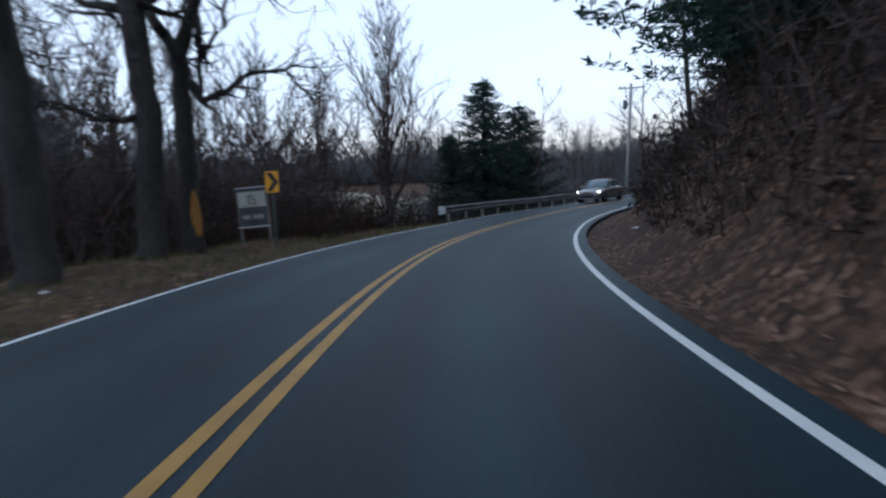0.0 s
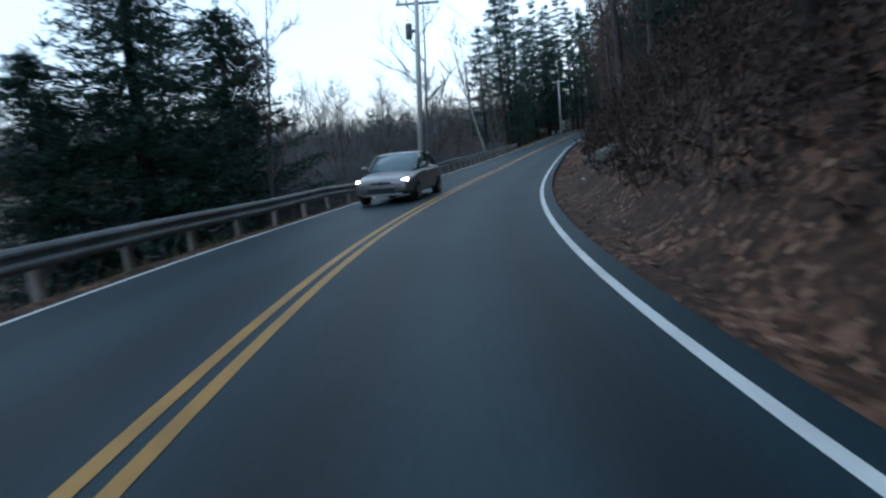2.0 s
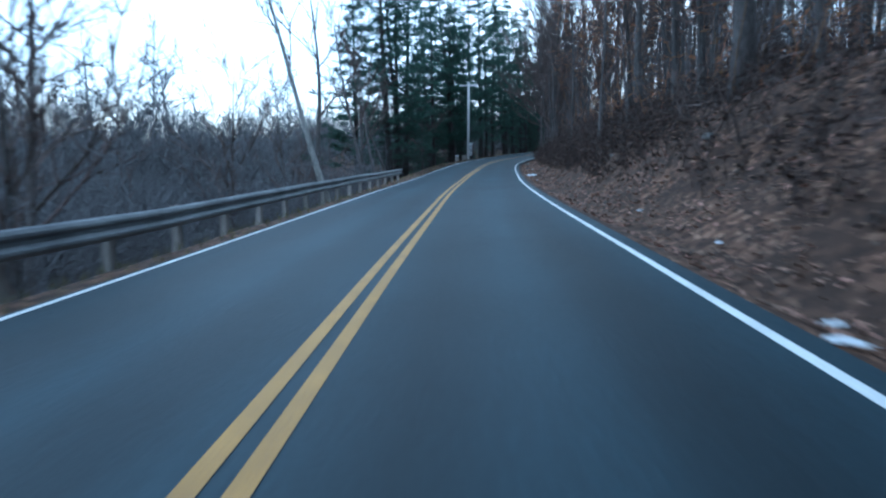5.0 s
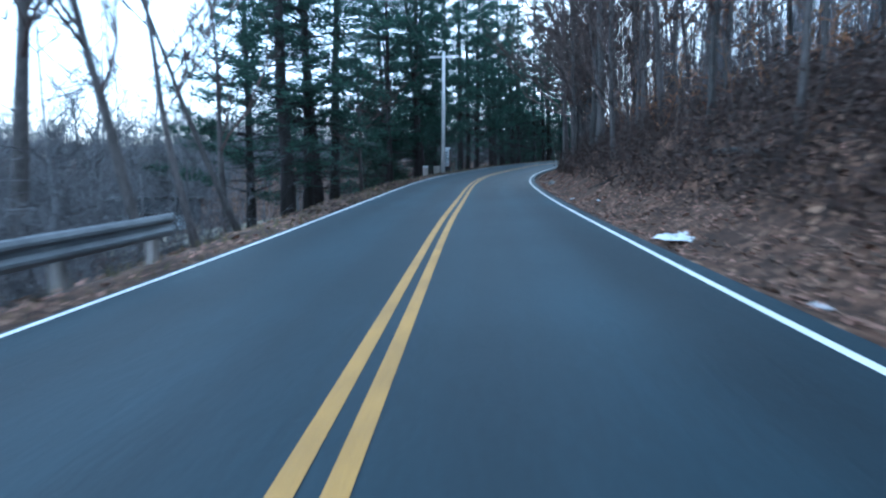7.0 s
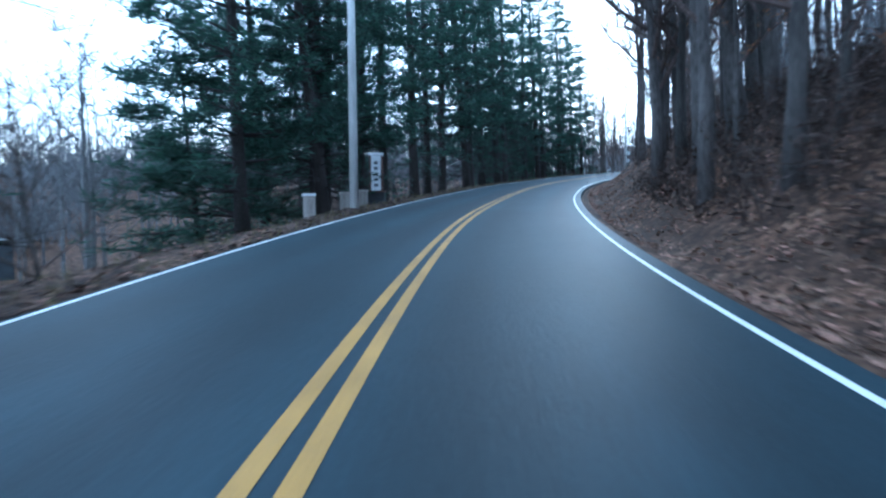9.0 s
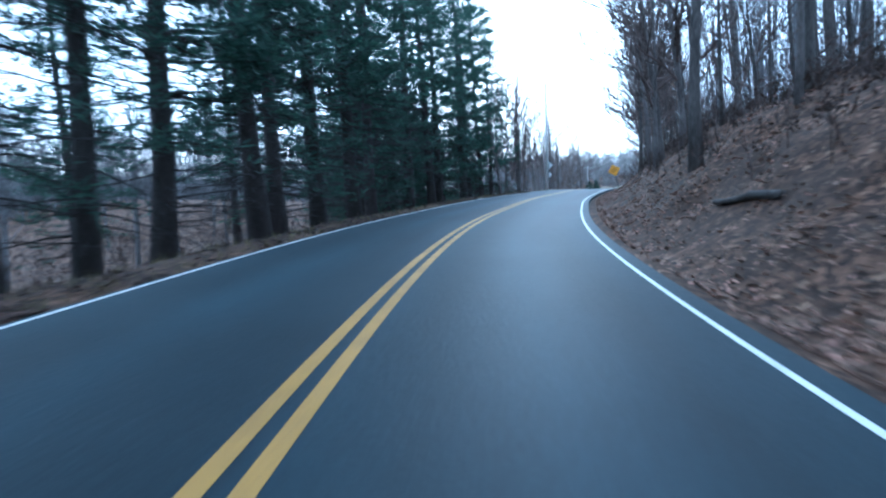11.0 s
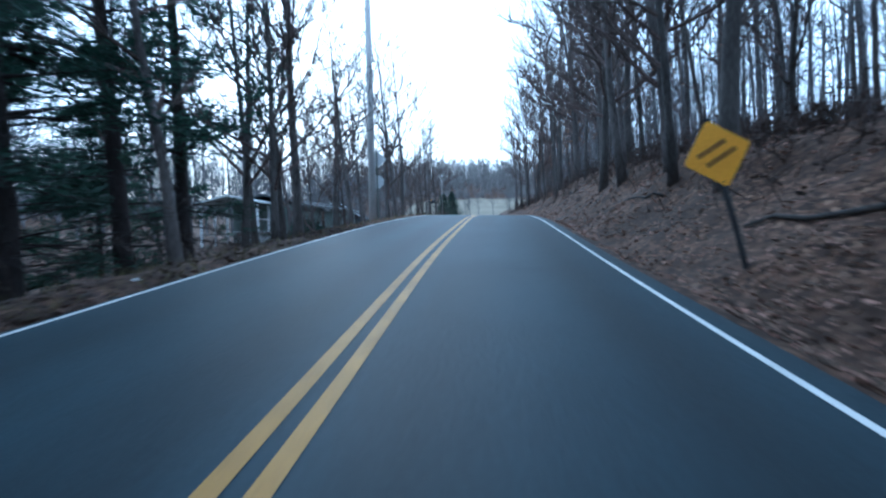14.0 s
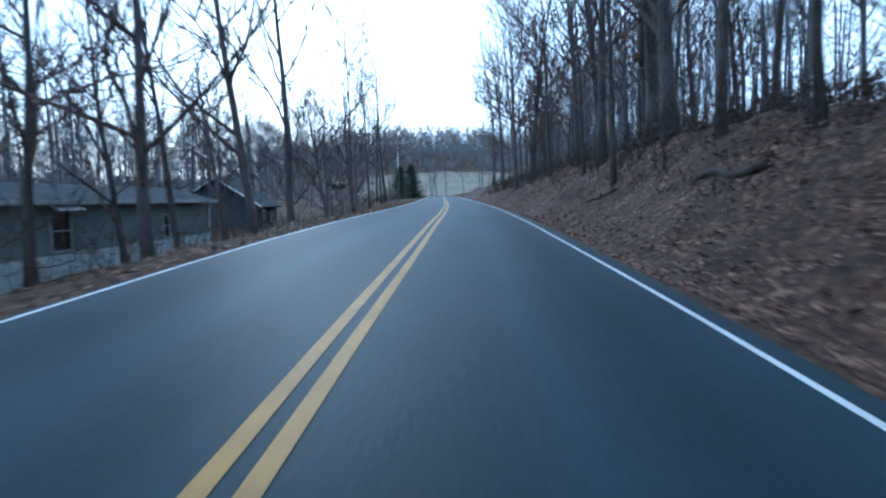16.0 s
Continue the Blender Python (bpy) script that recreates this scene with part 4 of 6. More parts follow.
make_tree("brushy_tree", "tall bare tree with many upswept slender branches", bare_tree(51, 12, 0.15, 46, 0.08, 0.20, 5, reach=0.44), (BARK, TWIG), place(29.8, -9.2), "", )
BRUSHY = make_tree("brushy_tree", "small bare tree with upswept slender branches", bare_tree(52, 9, 0.12, 26, 0.12, 0.34, 5, reach=0.5), (BARK, TWIG), place(24.5, -12.5), "")
for k, (s, l, size) in enumerate([(20, -15.5, 1.1), (27, -18, 1.2), (31.5, -14.5, 0.9), (16, -19.5, 1.25), (35, -20, 1.2), (11.5, -14.5, 1.0), (24, -22, 1.3)]):
    grown(BRUSHY, s, l, k * 83, size)
grown(BARE[5], 61.6, -5.2, 40, 0.75)
grown(LOW[1], 117.5, -6.2, 130, 0.8)
grown(LOW[0], 123.5, -8.6, 30, 0.62)
# pale leaning tree and a leaning grey one behind the guardrail
make_tree("leaning_tree", "slender pale bare tree leaning over the guardrail", bare_tree(61, 13, 0.14, 8, 0.4, 0.6, 3, -0.30), (PALE_BARK, TWIG), place(82.2, -4.75, 0, 20), "")
make_tree("leaning_tree", "crooked bare tree leaning beside the evergreen", bare_tree(62, 9, 0.11, 9, 0.3, 0.6, 4, 0.12), (BARK, TWIG), place(41.2, -5.8, 0, 30), "")
for seed, s, l, lean, r in ((63, 98.0, -6.7, -0.22, 0.16), (64, 99.6, -6.3, -0.30, 0.11), (65, 100.6, -5.6, -0.42, 0.10), (66, 108.7, -9.6, -0.06, 0.17)):
    make_tree("leaning_tree", "crooked bare tree leaning near the end of the guardrail", bare_tree(seed, 12, r, 9, 0.3, 0.6, 3, lean), (BARK, TWIG), place(s, l, 0, 10), "")
make_tree("bare_tree", "thick grey bare tree behind the guardrail", bare_tree(67, 16, 0.25, 9, 0.35, 0.6, 3), (BARK, TWIG), place(98.5, -10.4), "")
for k in range(14):
    grown(BARE[(k * 2 + 1) % 6] if k % 2 else LOW[k % 3], 110 + k * 2.1, 5.9 + (k * 37 % 10) * 0.35, k * 83, wood.uniform(0.7, 1.0))
# slender trees with fine twigs along the wood's edge, over the bank
EDGE = [make_tree("edge_tree", "tall bare tree with fine spreading twigs at the wood's edge", bare_tree(150 + k, hh, rr, lm, 0.16, 0.9, 6, reach=0.30), (BARK, TWIG), place(s, l), "trees at the wood's edge")
        for k, (hh, rr, lm, s, l) in enumerate([(18, 0.17, 24, 206.7, 5.8), (16, 0.24, 20, 193.2, 6.1), (19, 0.14, 26, 221.0, 7.2)])]
for k, (s, l) in enumerate([(121.5, 5.4), (124.5, 5.0), (127.2, 5.6), (130.3, 5.1), (133.4, 5.6), (128.0, 7.4), (133.0, 7.6), (138.0, 6.4), (166.0, 6.9), (172.0, 6.6), (178.5, 6.4), (184.0, 5.9), (187.5, 6.8), (196.5, 5.9), (199.0, 6.6), (202.5, 5.8), (210.0, 7.4), (213.5, 7.0), (217.5, 7.6), (224.5, 7.2), (228.0, 7.6), (233.0, 7.0), (238.5, 7.2), (245.0, 6.8), (254.0, 6.8), (264.0, 6.6)]):
    grown(EDGE[(0, 2, 0, 2, 1)[k % 5]], s, l, k * 59, wood.uniform(0.85, 1.1))
# young beeches that keep their rusty leaves
for k, (s, l) in enumerate([(84, 7.0), (90, 8.5), (97, 7.2), (101, 10), (228, 7.5), (246, 8), (254, 7), (121, 8.5), (125.8, 6.0), (131.6, 6.4)]):
    rng = random.Random(70 + k)
    tr, cr = bare_tree(70 + k, 8, 0.07, 12, 0.25, 0.9, 2, reach=0.3)
    lv = Build()
    for q in cr.v[::9]:
        if rng.random() < 0.5:
            tuft(lv, q, rng, 0.12, 4)
    beech = make_tree("young_beech", "young tree with clinging rust-brown leaves on the bank", (tr, cr, lv), (BARK, TWIG, RUST_LEAF), place(s, l), "young beeches", ("trunk", "crown", "leaves"))

for k, (s, l) in enumerate([(78, 8), (87, 10), (94, 9), (104, 8), (108, 11), (112, 9), (93, 13), (99, 14), (116, 12), (126, 10), (74, 10.5), (134, 9), (205, 9.5), (236, 10)]):
    grown(beech, s, l, k * 63, wood.uniform(0.9, 1.5))
for k in range(16):
    grown(beech, 80 + k * 2.4, wood.uniform(6.6, 13), k * 91, wood.uniform(1.4, 2.1))


def simple_tree(build, rng, m, height, radius, limbs=9, fine=0.02):
    """A far bare tree inside a wood: trunk, limbs and a haze of upswept twigs."""
    top = Vector((rng.uniform(-0.08, 0.08) * height, rng.uniform(-0.08, 0.08) * height, height * 0.95))
    build.tube([m @ Vector((0, 0, -0.5)), m @ (top * 0.5 + Vector((rng.uniform(-0.2, 0.2), rng.uniform(-0.2, 0.2), 0))), m @ top], [radius, radius * 0.65, 0.02], 5, cap=False)
    low = rng.uniform(0.12, 0.4) if fine < 0.03 else rng.uniform(0.0, 0.12)
    for _ in range(limbs):
        f = low + (0.95 - low) * rng.random()
        w = rng.uniform(0, 2 * math.pi)
        ln = height * 0.26 * (1.25 - f) * rng.uniform(0.7, 1.5) + 0.5
        br = wander(rng, m @ (top * f), (math.cos(w), math.sin(w), rng.uniform(0.5, 1.4)), ln, 3, 0.25, 0.05)
        build.tube(br, [0.035, 0.028, 0.02, 0.01], 3, cap=False)
        for _ in range(8):
            p = br[rng.randint(1, 3)]
            d = Vector((rng.gauss(0, 0.6), rng.gauss(0, 0.6), rng.uniform(0.1, 1.2))).normalized()
            a = d.cross(Vector((rng.gauss(0, 1), rng.gauss(0, 1), 0.1))).normalized() * fine * rng.uniform(0.7, 1.3)
            q = p + d * ln * rng.uniform(0.35, 0.9)
            build.poly((p - a, p + a, q))
            d2 = (d + Vector((rng.gauss(0, 0.5), rng.gauss(0, 0.5), rng.gauss(0, 0.4)))).normalized()
            mid = p.lerp(q, rng.uniform(0.3, 0.6))
            build.poly((mid - a * 0.7, mid + a * 0.7, mid + d2 * ln * rng.uniform(0.25, 0.55)))


def wood_stuff(name, label, seed, n, s0, s1, l0, l1, h0, h1, r0=0.06, r1=0.16, keep=None, limbs=9, fine=0.02, mat=GREY_TWIG):
    rng = random.Random(seed)
    b = Build()
    for _ in range(n):
        s, l = rng.uniform(s0, s1), rng.uniform(l0, l1)
        if keep and not keep(s, l):
            continue
        simple_tree(b, rng, place(s, l) if s < 349 else Matrix.Translation(past_end(s - LAST, l)), rng.uniform(h0, h1), rng.uniform(r0, r1), limbs, fine)
    return solid(name, b, mat, label, "woods", "stuff")


wood_stuff("hillside_wood", "dense bare grey woodland up the hillside", 21, 430, 20, 320, 13, 43, 11, 18)
wood_stuff("hillside_wood", "bare woodland above the leafy bank", 28, 110, 150, 310, 11, 32, 11, 17)
wood_stuff("valley_wood", "dense bare woodland across the valley", 22, 520, -40, 120, -62, -17, 5, 9, 0.05, 0.11, limbs=13, fine=0.03, keep=lambda s, l: not (33 < s < 84 and l > -54))
wood_stuff("roadside_wood", "bare woodland behind the pines and the houses", 23, 480, 95, 330, -80, -15, 8, 14, limbs=11, fine=0.025)
wood_stuff("ridge_wood", "grey bare woodland on the far slope of the valley", 25, 1000, -60, 345, -158, -55, 5, 11, 0.05, 0.12, limbs=9, fine=0.06)
wood_stuff("far_wood", "bare woodland, paled for haze, beyond the crest of the road", 24, 190, 312, 348, -60, 42, 8, 15, keep=lambda s, l: abs(l) > 13, mat=HAZED_TWIG)
wood_stuff("hill_wood", "bare woodland, paled for haze, on the hill past the meadow", 26, 560, 416, 545, -75, 110, 8, 15, 0.07, 0.16, limbs=11, fine=0.07, mat=HAZED_TWIG)
wood_stuff("meadow_trees", "few bare trees at the edge of the meadow", 27, 9, 350, 362, -11, 12, 7, 9, 0.12, 0.2)


def brush(name, label, seed, n, s0, s1, l0, l1, h0, h1, mat=TWIG, leaf=0, keep=None):
    """A thicket of thin arching stems with side twigs."""
    rng = random.Random(seed)
    b = Build()
    for _ in range(n):
        s, l = rng.uniform(s0, s1), rng.uniform(l0, l1)
        if keep and not keep(s, l):
            continue
        x, y = flat(s, l)
        h = rng.uniform(h0, h1) * (0.7 + 0.3 * math.sin(s * 0.5) * math.sin(l * 0.8))
        w = rng.uniform(0, 2 * math.pi)
        st = wander(rng, (float(x), float(y), float(ground(s, l)) - 0.05), (0.35 * math.cos(w), 0.35 * math.sin(w), 1), h, 3, 0.22)
        b.tube(st, [0.016, 0.013, 0.010, 0.006], 3, cap=False)
        for _ in range(5):
            i = rng.randint(1, 3)
            tw = wander(rng, st[i], (rng.uniform(-1, 1), rng.uniform(-1, 1), rng.uniform(-0.1, 1.0)), h * rng.uniform(0.2, 0.4), 2, 0.35)
            side = (tw[2] - tw[0]).cross(Vector((rng.gauss(0, 1), rng.gauss(0, 1), 0.2))).normalized() * 0.011
            b.poly((tw[0] - side, tw[0] + side, tw[1] + side * 0.8, tw[1] - side * 0.8))
            b.poly((tw[1] - side * 0.8, tw[1] + side * 0.8, tw[2]))
            if leaf:
                tuft(b, tw[1], rng, 0.11, leaf, 0.6, 2.0)
    return solid(name, b, mat, label, "brush", "stuff")


brush("thicket", "grey-brown leafless thicket behind the guardrail", 31, 3600, 24, 96, -15, -5.4, 1.6, 4.0, GREY_TWIG, keep=lambda s, l: not (27 < s < 40 and l < -6.5))
brush("thicket", "grey brush behind the guardrail", 41, 1500, 42, 98, -14, -6.5, 1.2, 3.2, GREY_TWIG, 1)
brush("thicket", "dark tangled brush close beside the road", 49, 1100, 18.5, 28, -11, -5.0, 1.2, 3.2, WITHERED, 2)
# extra dark brush that stands in for the shade on this bank
brush("brambles", "low dark brush added to deepen the steep bank's shade", 50, 1500, -8, 60, 4.3, 8.5, 0.3, 1.2, WITHERED, 3)
brush("brambles", "dark reddish brush on the leafy bank", 51, 3600, 76, 132, 4.6, 10.5, 0.3, 1.4, WITHERED, 2)
brush("thicket", "dark brush with withered leaves behind the old trees", 42, 2300, -10, 33, -24, -10, 2.0, 4.6, WITHERED, 3)
brush("thicket", "dark brown brush with withered leaves on the steep bank", 43, 1800, -6, 58, 4.6, 13, 0.4, 2.4, WITHERED, 3)
brush("young_growth", "saplings with clinging brown leaves up the bank", 44, 500, 62, 135, 8, 22, 1.5, 5.0, WITHERED, 3)
brush("young_growth", "saplings with clinging rusty leaves up the bank", 45, 300, 70, 122, 6.8, 16, 1.5, 4.5, RUST_LEAF, 2)
brush("thicket", "dark leafless thicket behind the old trees and the boards", 32, 2600, -8, 30, -20, -9.0, 2.2, 5.5)
brush("thicket", "grey leafless thicket behind the leaning trees", 52, 900, 96, 112.5, -22, -8.8, 1.6, 4.2, GREY_TWIG, 1)
brush("undergrowth", "thin leafless undergrowth under the pines", 33, 1900, 96, 198, -18, -6.5, 0.5, 2.2, keep=lambda s, l: not (103 < s < 136 and l < -5.6))
brush("brambles", "dry brambles and saplings on the leafy bank", 34, 2600, 2, 130, 5.0, 15, 0.6, 2.8)
brush("brambles", "dark dry brambles on the steep bank", 37, 2200, -6, 62, 4.4, 10, 0.4, 1.7)
brush("brambles", "dark brown brambles with withered leaves over the leafy bank", 39, 1500, 48, 96, 4.6, 11, 0.4, 1.5, WITHERED, 2)
brush("brambles", "dry brambles along the top of the leafy bank", 38, 1900, 120, 290, 6.0, 12, 0.4, 1.6, WITHERED, 2)
brush("saplings", "thin leafless saplings on the leafy bank", 35, 1300, 130, 300, 5.4, 18, 0.6, 3.0)
brush("far_brush", "dense grey-brown brush along the foot of the far slope", 46, 900, -40, 130, -66, -50, 1.5, 4.5, GREY_TWIG, 3)
brush("far_brush", "dark brush with withered leaves below the pines", 47, 2200, 92, 200, -40, -13, 1.0, 3.6, WITHERED, 3, lambda s, l: not (103 < s < 148 and l > -37))
brush("far_brush", "dense brush, paled for haze, beyond the crest of the road", 48, 900, 300, 347, -70, 40, 1.5, 4.0, HAZED_TWIG, 3, lambda s, l: abs(l) > 12)
brush("roadside_scrub", "leafless scrub between the road and the houses", 36, 900, 192, 300, -11, -5.2, 0.6, 2.6)


def bushes(name, label, seed, n, spot, h0, h1, fine, mat=TWIG):
    """Distant bushes, each a fan of slender upright shoots."""
    rng = random.Random(seed)
    b = Build()
    for _ in range(n):
        c = Vector(spot(rng))
        h = rng.uniform(h0, h1)
        for _ in range(34):
            d = Vector((rng.gauss(0, 0.45), rng.gauss(0, 0.45), rng.uniform(0.5, 1.0)))
            p = c + Vector((rng.gauss(0, 0.5), rng.gauss(0, 0.5), rng.uniform(-0.2, 0.35 * h)))
            q = p + d * h * rng.uniform(0.35, 0.75)
            a = d.cross(Vector((rng.gauss(0, 1), rng.gauss(0, 1), 0.1))).normalized() * fine * rng.uniform(0.6, 1.4)
            b.poly((p - a, p + a, q))
    return solid(name, b, mat, label, "brush", "stuff")


def beside(s0, s1, l0, l1):
    return lambda rng: by_road(rng.uniform(s0, s1), rng.uniform(l0, l1))


bushes("far_brush", "grey-brown brush under the trees of the far slope", 51, 2600, beside(-60, 345, -159, -56), 3.0, 6.5, 0.09, GREY_TWIG)
bushes("far_brush", "dark brush along the near edge of the far wood", 52, 900, beside(20, 100, -62, -52), 3.0, 5.5, 0.06, GREY_TWIG)
bushes("far_brush", "brush, paled for haze, on the hill past the meadow", 53, 1500, lambda rng: past_end(rng.uniform(68, 230), rng.uniform(-110, 130)), 3.5, 7.0, 0.11, HAZED_TWIG)
bushes("valley_brush", "grey brush beyond the sheds in the hollow", 59, 700, beside(96, 158, -66, -49), 3.0, 6.5, 0.05, GREY_TWIG)
bushes("valley_brush", "grey brush between the leaning trees and the hollow", 60, 330, beside(94, 111, -34, -15), 1.8, 3.8, 0.025, GREY_TWIG)
bushes("valley_brush", "brown brush in front of the meadow", 54, 1200, beside(46, 94, -22, -10), 2.0, 4.2, 0.025, GREY_TWIG)
bushes("valley_brush", "dark brush in front of the meadow", 57, 600, beside(14, 28, -32, -11), 2.4, 4.6, 0.03, WITHERED)
bushes("bank_brush", "dark dry brush along the top of the leafy bank", 56, 700, beside(140, 290, 8.0, 20), 0.6, 1.7, 0.018, WITHERED)
bushes("bank_brush", "low dark clumps of dry brush on the leafy bank", 58, 260, beside(60, 290, 4.8, 9.5), 0.25, 0.75, 0.014, WITHERED)
bushes("valley_brush", "dark brown brush behind the old trees", 55, 900, beside(-12, 34, -34, -16), 3.0, 6.0, 0.035, WITHERED)


def scatter(name, label, category, mat, seed, n, s0, s1, l_of, size, upright=False):
    """Many small leaves or blades lying on, or standing in, the ground."""
    g = np.random.default_rng(seed)
    s = g.uniform(s0, s1, n)
    l = l_of(g, n)
    if not upright:  # drifts and thin places
        drift = np.sin(s * 1.9 + 2 * np.sin(l * 1.7)) * np.sin(l * 2.6 + 1.5 * np.sin(s * 0.8)) + 0.5 * np.sin(s * 0.45) + 0.25
        keep = drift > g.uniform(-0.9, 1.1, n)
        s, l = s[keep], l[keep]
        n = len(s)
    x, y = flat(s, l)
    z = ground(s, l) + (0.0 if upright else g.uniform(0.012, 0.05, n))
    p = np.stack([x, y, z], 1)
    w = g.uniform(0, 2 * np.pi, n)
    ln = g.uniform(size[0], size[1], n)[:, None]
    if upright:
        a = np.stack([np.cos(w), np.sin(w), 0 * w], 1) * 0.012
        tip = p + np.stack([np.cos(w * 3) * 0.4, np.sin(w * 3) * 0.4, 1 + 0 * w], 1) * ln
        v = np.stack([p - a, p + a, tip], 1).reshape(-1, 3)
        f = np.arange(3 * n).reshape(-1, 3)
    else:
        u = np.stack([np.cos(w), np.sin(w), g.uniform(-0.5, 0.5, n)], 1) * ln
        q = np.stack([-np.sin(w), np.cos(w), g.uniform(-0.6, 0.6, n)], 1) * ln * 0.55
        up = np.stack([0 * w, 0 * w, g.uniform(0.0, 0.35, n)], 1) * ln
        v = np.stack([p - u + up, p - q * 0.9, p + u + up, p + q], 1).reshape(-1, 3)
        f = np.arange(4 * n).reshape(-1, 4)
    me = bpy.data.meshes.new(name)
    me.from_pydata(v.tolist(), [], f.tolist())
    me.materials.append(mat)
    me.update()
    return tagged(new(name, me), label, category, kind="stuff")


scatter("leaf_litter", "brown dead leaves covering the bank", "leaves", LEAF, 1, 210000, 45, 285, lambda g, n: EDGE_R + 0.3 + 8.5 * g.random(n) ** 1.5, (0.025, 0.065))
scatter("leaf_litter", "brown dead leaves along the verge", "leaves", LEAF, 2, 5000, 84, 124, lambda g, n: -EDGE_L - 0.15 - 6 * g.random(n) ** 1.5, (0.04, 0.08))
scatter("leaf_litter", "brown dead leaves along the verge past the pines", "leaves", LEAF, 6, 9000, 198, 285, lambda g, n: -EDGE_L - 0.15 - 6 * g.random(n) ** 1.5, (0.04, 0.08))
scatter("needle_litter", "dark brown needles and rotten leaves under the pines", "needles", WITHERED, 7, 72000, 100, 200, lambda g, n: -EDGE_L - 0.02 - 7.5 * g.random(n) ** 1.25, (0.03, 0.08))
scatter("leaf_litter", "dark dead leaves on the steep bank", "leaves", LEAF, 5, 3000, -4, 46, lambda g, n: EDGE_R + 0.3 + 6.5 * g.random(n) ** 1.5, (0.025, 0.055))
scatter("verge_grass", "short brown-green winter grass on the verge", "grass", GRASS, 3, 16000, -8, 26, lambda g, n: -EDGE_L - 0.1 - 5.5 * g.random(n), (0.05, 0.16), True)
scatter("verge_grass", "dry grass along the edge of the road", "grass", GRASS, 4, 8000, 26, 270, lambda g, n: -EDGE_L - 0.05 - 1.8 * g.random(n) ** 1.3, (0.05, 0.2), True)

# ---- guardrail ----


def guardrail(s0, s1, l):
    """A weathered W-beam rail on wooden posts, each panel and post a part."""
    root = thing("guardrail", "weathered galvanised W-beam guardrail on grey posts beside the road", "guardrail")
    profile = [(0.0, -0.155), (-0.028, -0.14), (-0.05, -0.10), (-0.05, -0.07), (0.0, -0.025), (0.0, 0.025), (-0.05, 0.07), (-0.05, 0.10), (-0.028, 0.14), (0.0, 0.155)]
    span, rng = 3.81, random.Random(9)
    s = s0
    heights = [0.5]
    while s < s1 - 0.1:
        e = min(s + span, s1)
        h0, h1 = heights[-1], 0.5 - 0.11 * math.exp(-((e - 48) / 7) ** 2) + rng.uniform(-0.04, 0.04)
        heights.append(h1)
        b = Build()
        for i in range(5):
            t = i / 4
            q = s + (e + 0.12 - s) * t
            off = 0.004 * (1 - t)  # panels lap over each other
            for o, z in profile:
                px, py = flat(q, l + 0.12 - o - off + 0.03 * math.sin(q * 0.7))
                b.v.append((float(px), float(py), float(deck(q, l)) + h0 + (h1 - h0) * t + z))
        k = len(profile)
        for i in range(4):
            for j in range(k - 1):
                b.f.append((i * k + j, i * k + j + 1, (i + 1) * k + j + 1, (i + 1) * k + j))
        pn = part("rail_panel", b, GALV, root)
        mod = pn.modifiers.new("thickness", "SOLIDIFY")
        mod.thickness = 0.006
        s = e
    post = Build().box(-0.055, -0.075, -1.2, 0.055, 0.075, 0.62)
    me = post.mesh("post", POST_WOOD)
    q = s0 + 0.6
    while q < s1:
        m = place(q, l - 0.02, 0, rng.uniform(-6, 6)) @ pose(0, 0, 0, rng.uniform(-2, 2), rng.uniform(-3, 3), 0)
        m.translation.z = float(deck(q, l)) - 0.02 + rng.uniform(-0.05, 0.03)
        p = part("post", me, None, root)
        p.matrix_basis = m
        q += 1.905
    # flared end shoe towards the oncoming bend
    b = Build()
    for i in range(5):
        t = i / 4
        px, py = flat(s0 - 0.26 * t, l + 0.12 - 0.22 * t * t)
        for z in (-0.155 - 0.04 * t, -0.05, 0.05, 0.155 + 0.02 * t):
            b.v.append((float(px), float(py), float(deck(s0, l)) + 0.5 + z))
    for i in range(4):
        for j in range(3):
            b.f.append((i * 4 + j, i * 4 + j + 1, (i + 1) * 4 + j + 1, (i + 1) * 4 + j))
    e = part("end_shoe", b, TRIM, root, "pale flared steel end piece")
    e.modifiers.new("thickness", "SOLIDIFY").thickness = 0.02


guardrail(25.6, 93.0, -3.85)

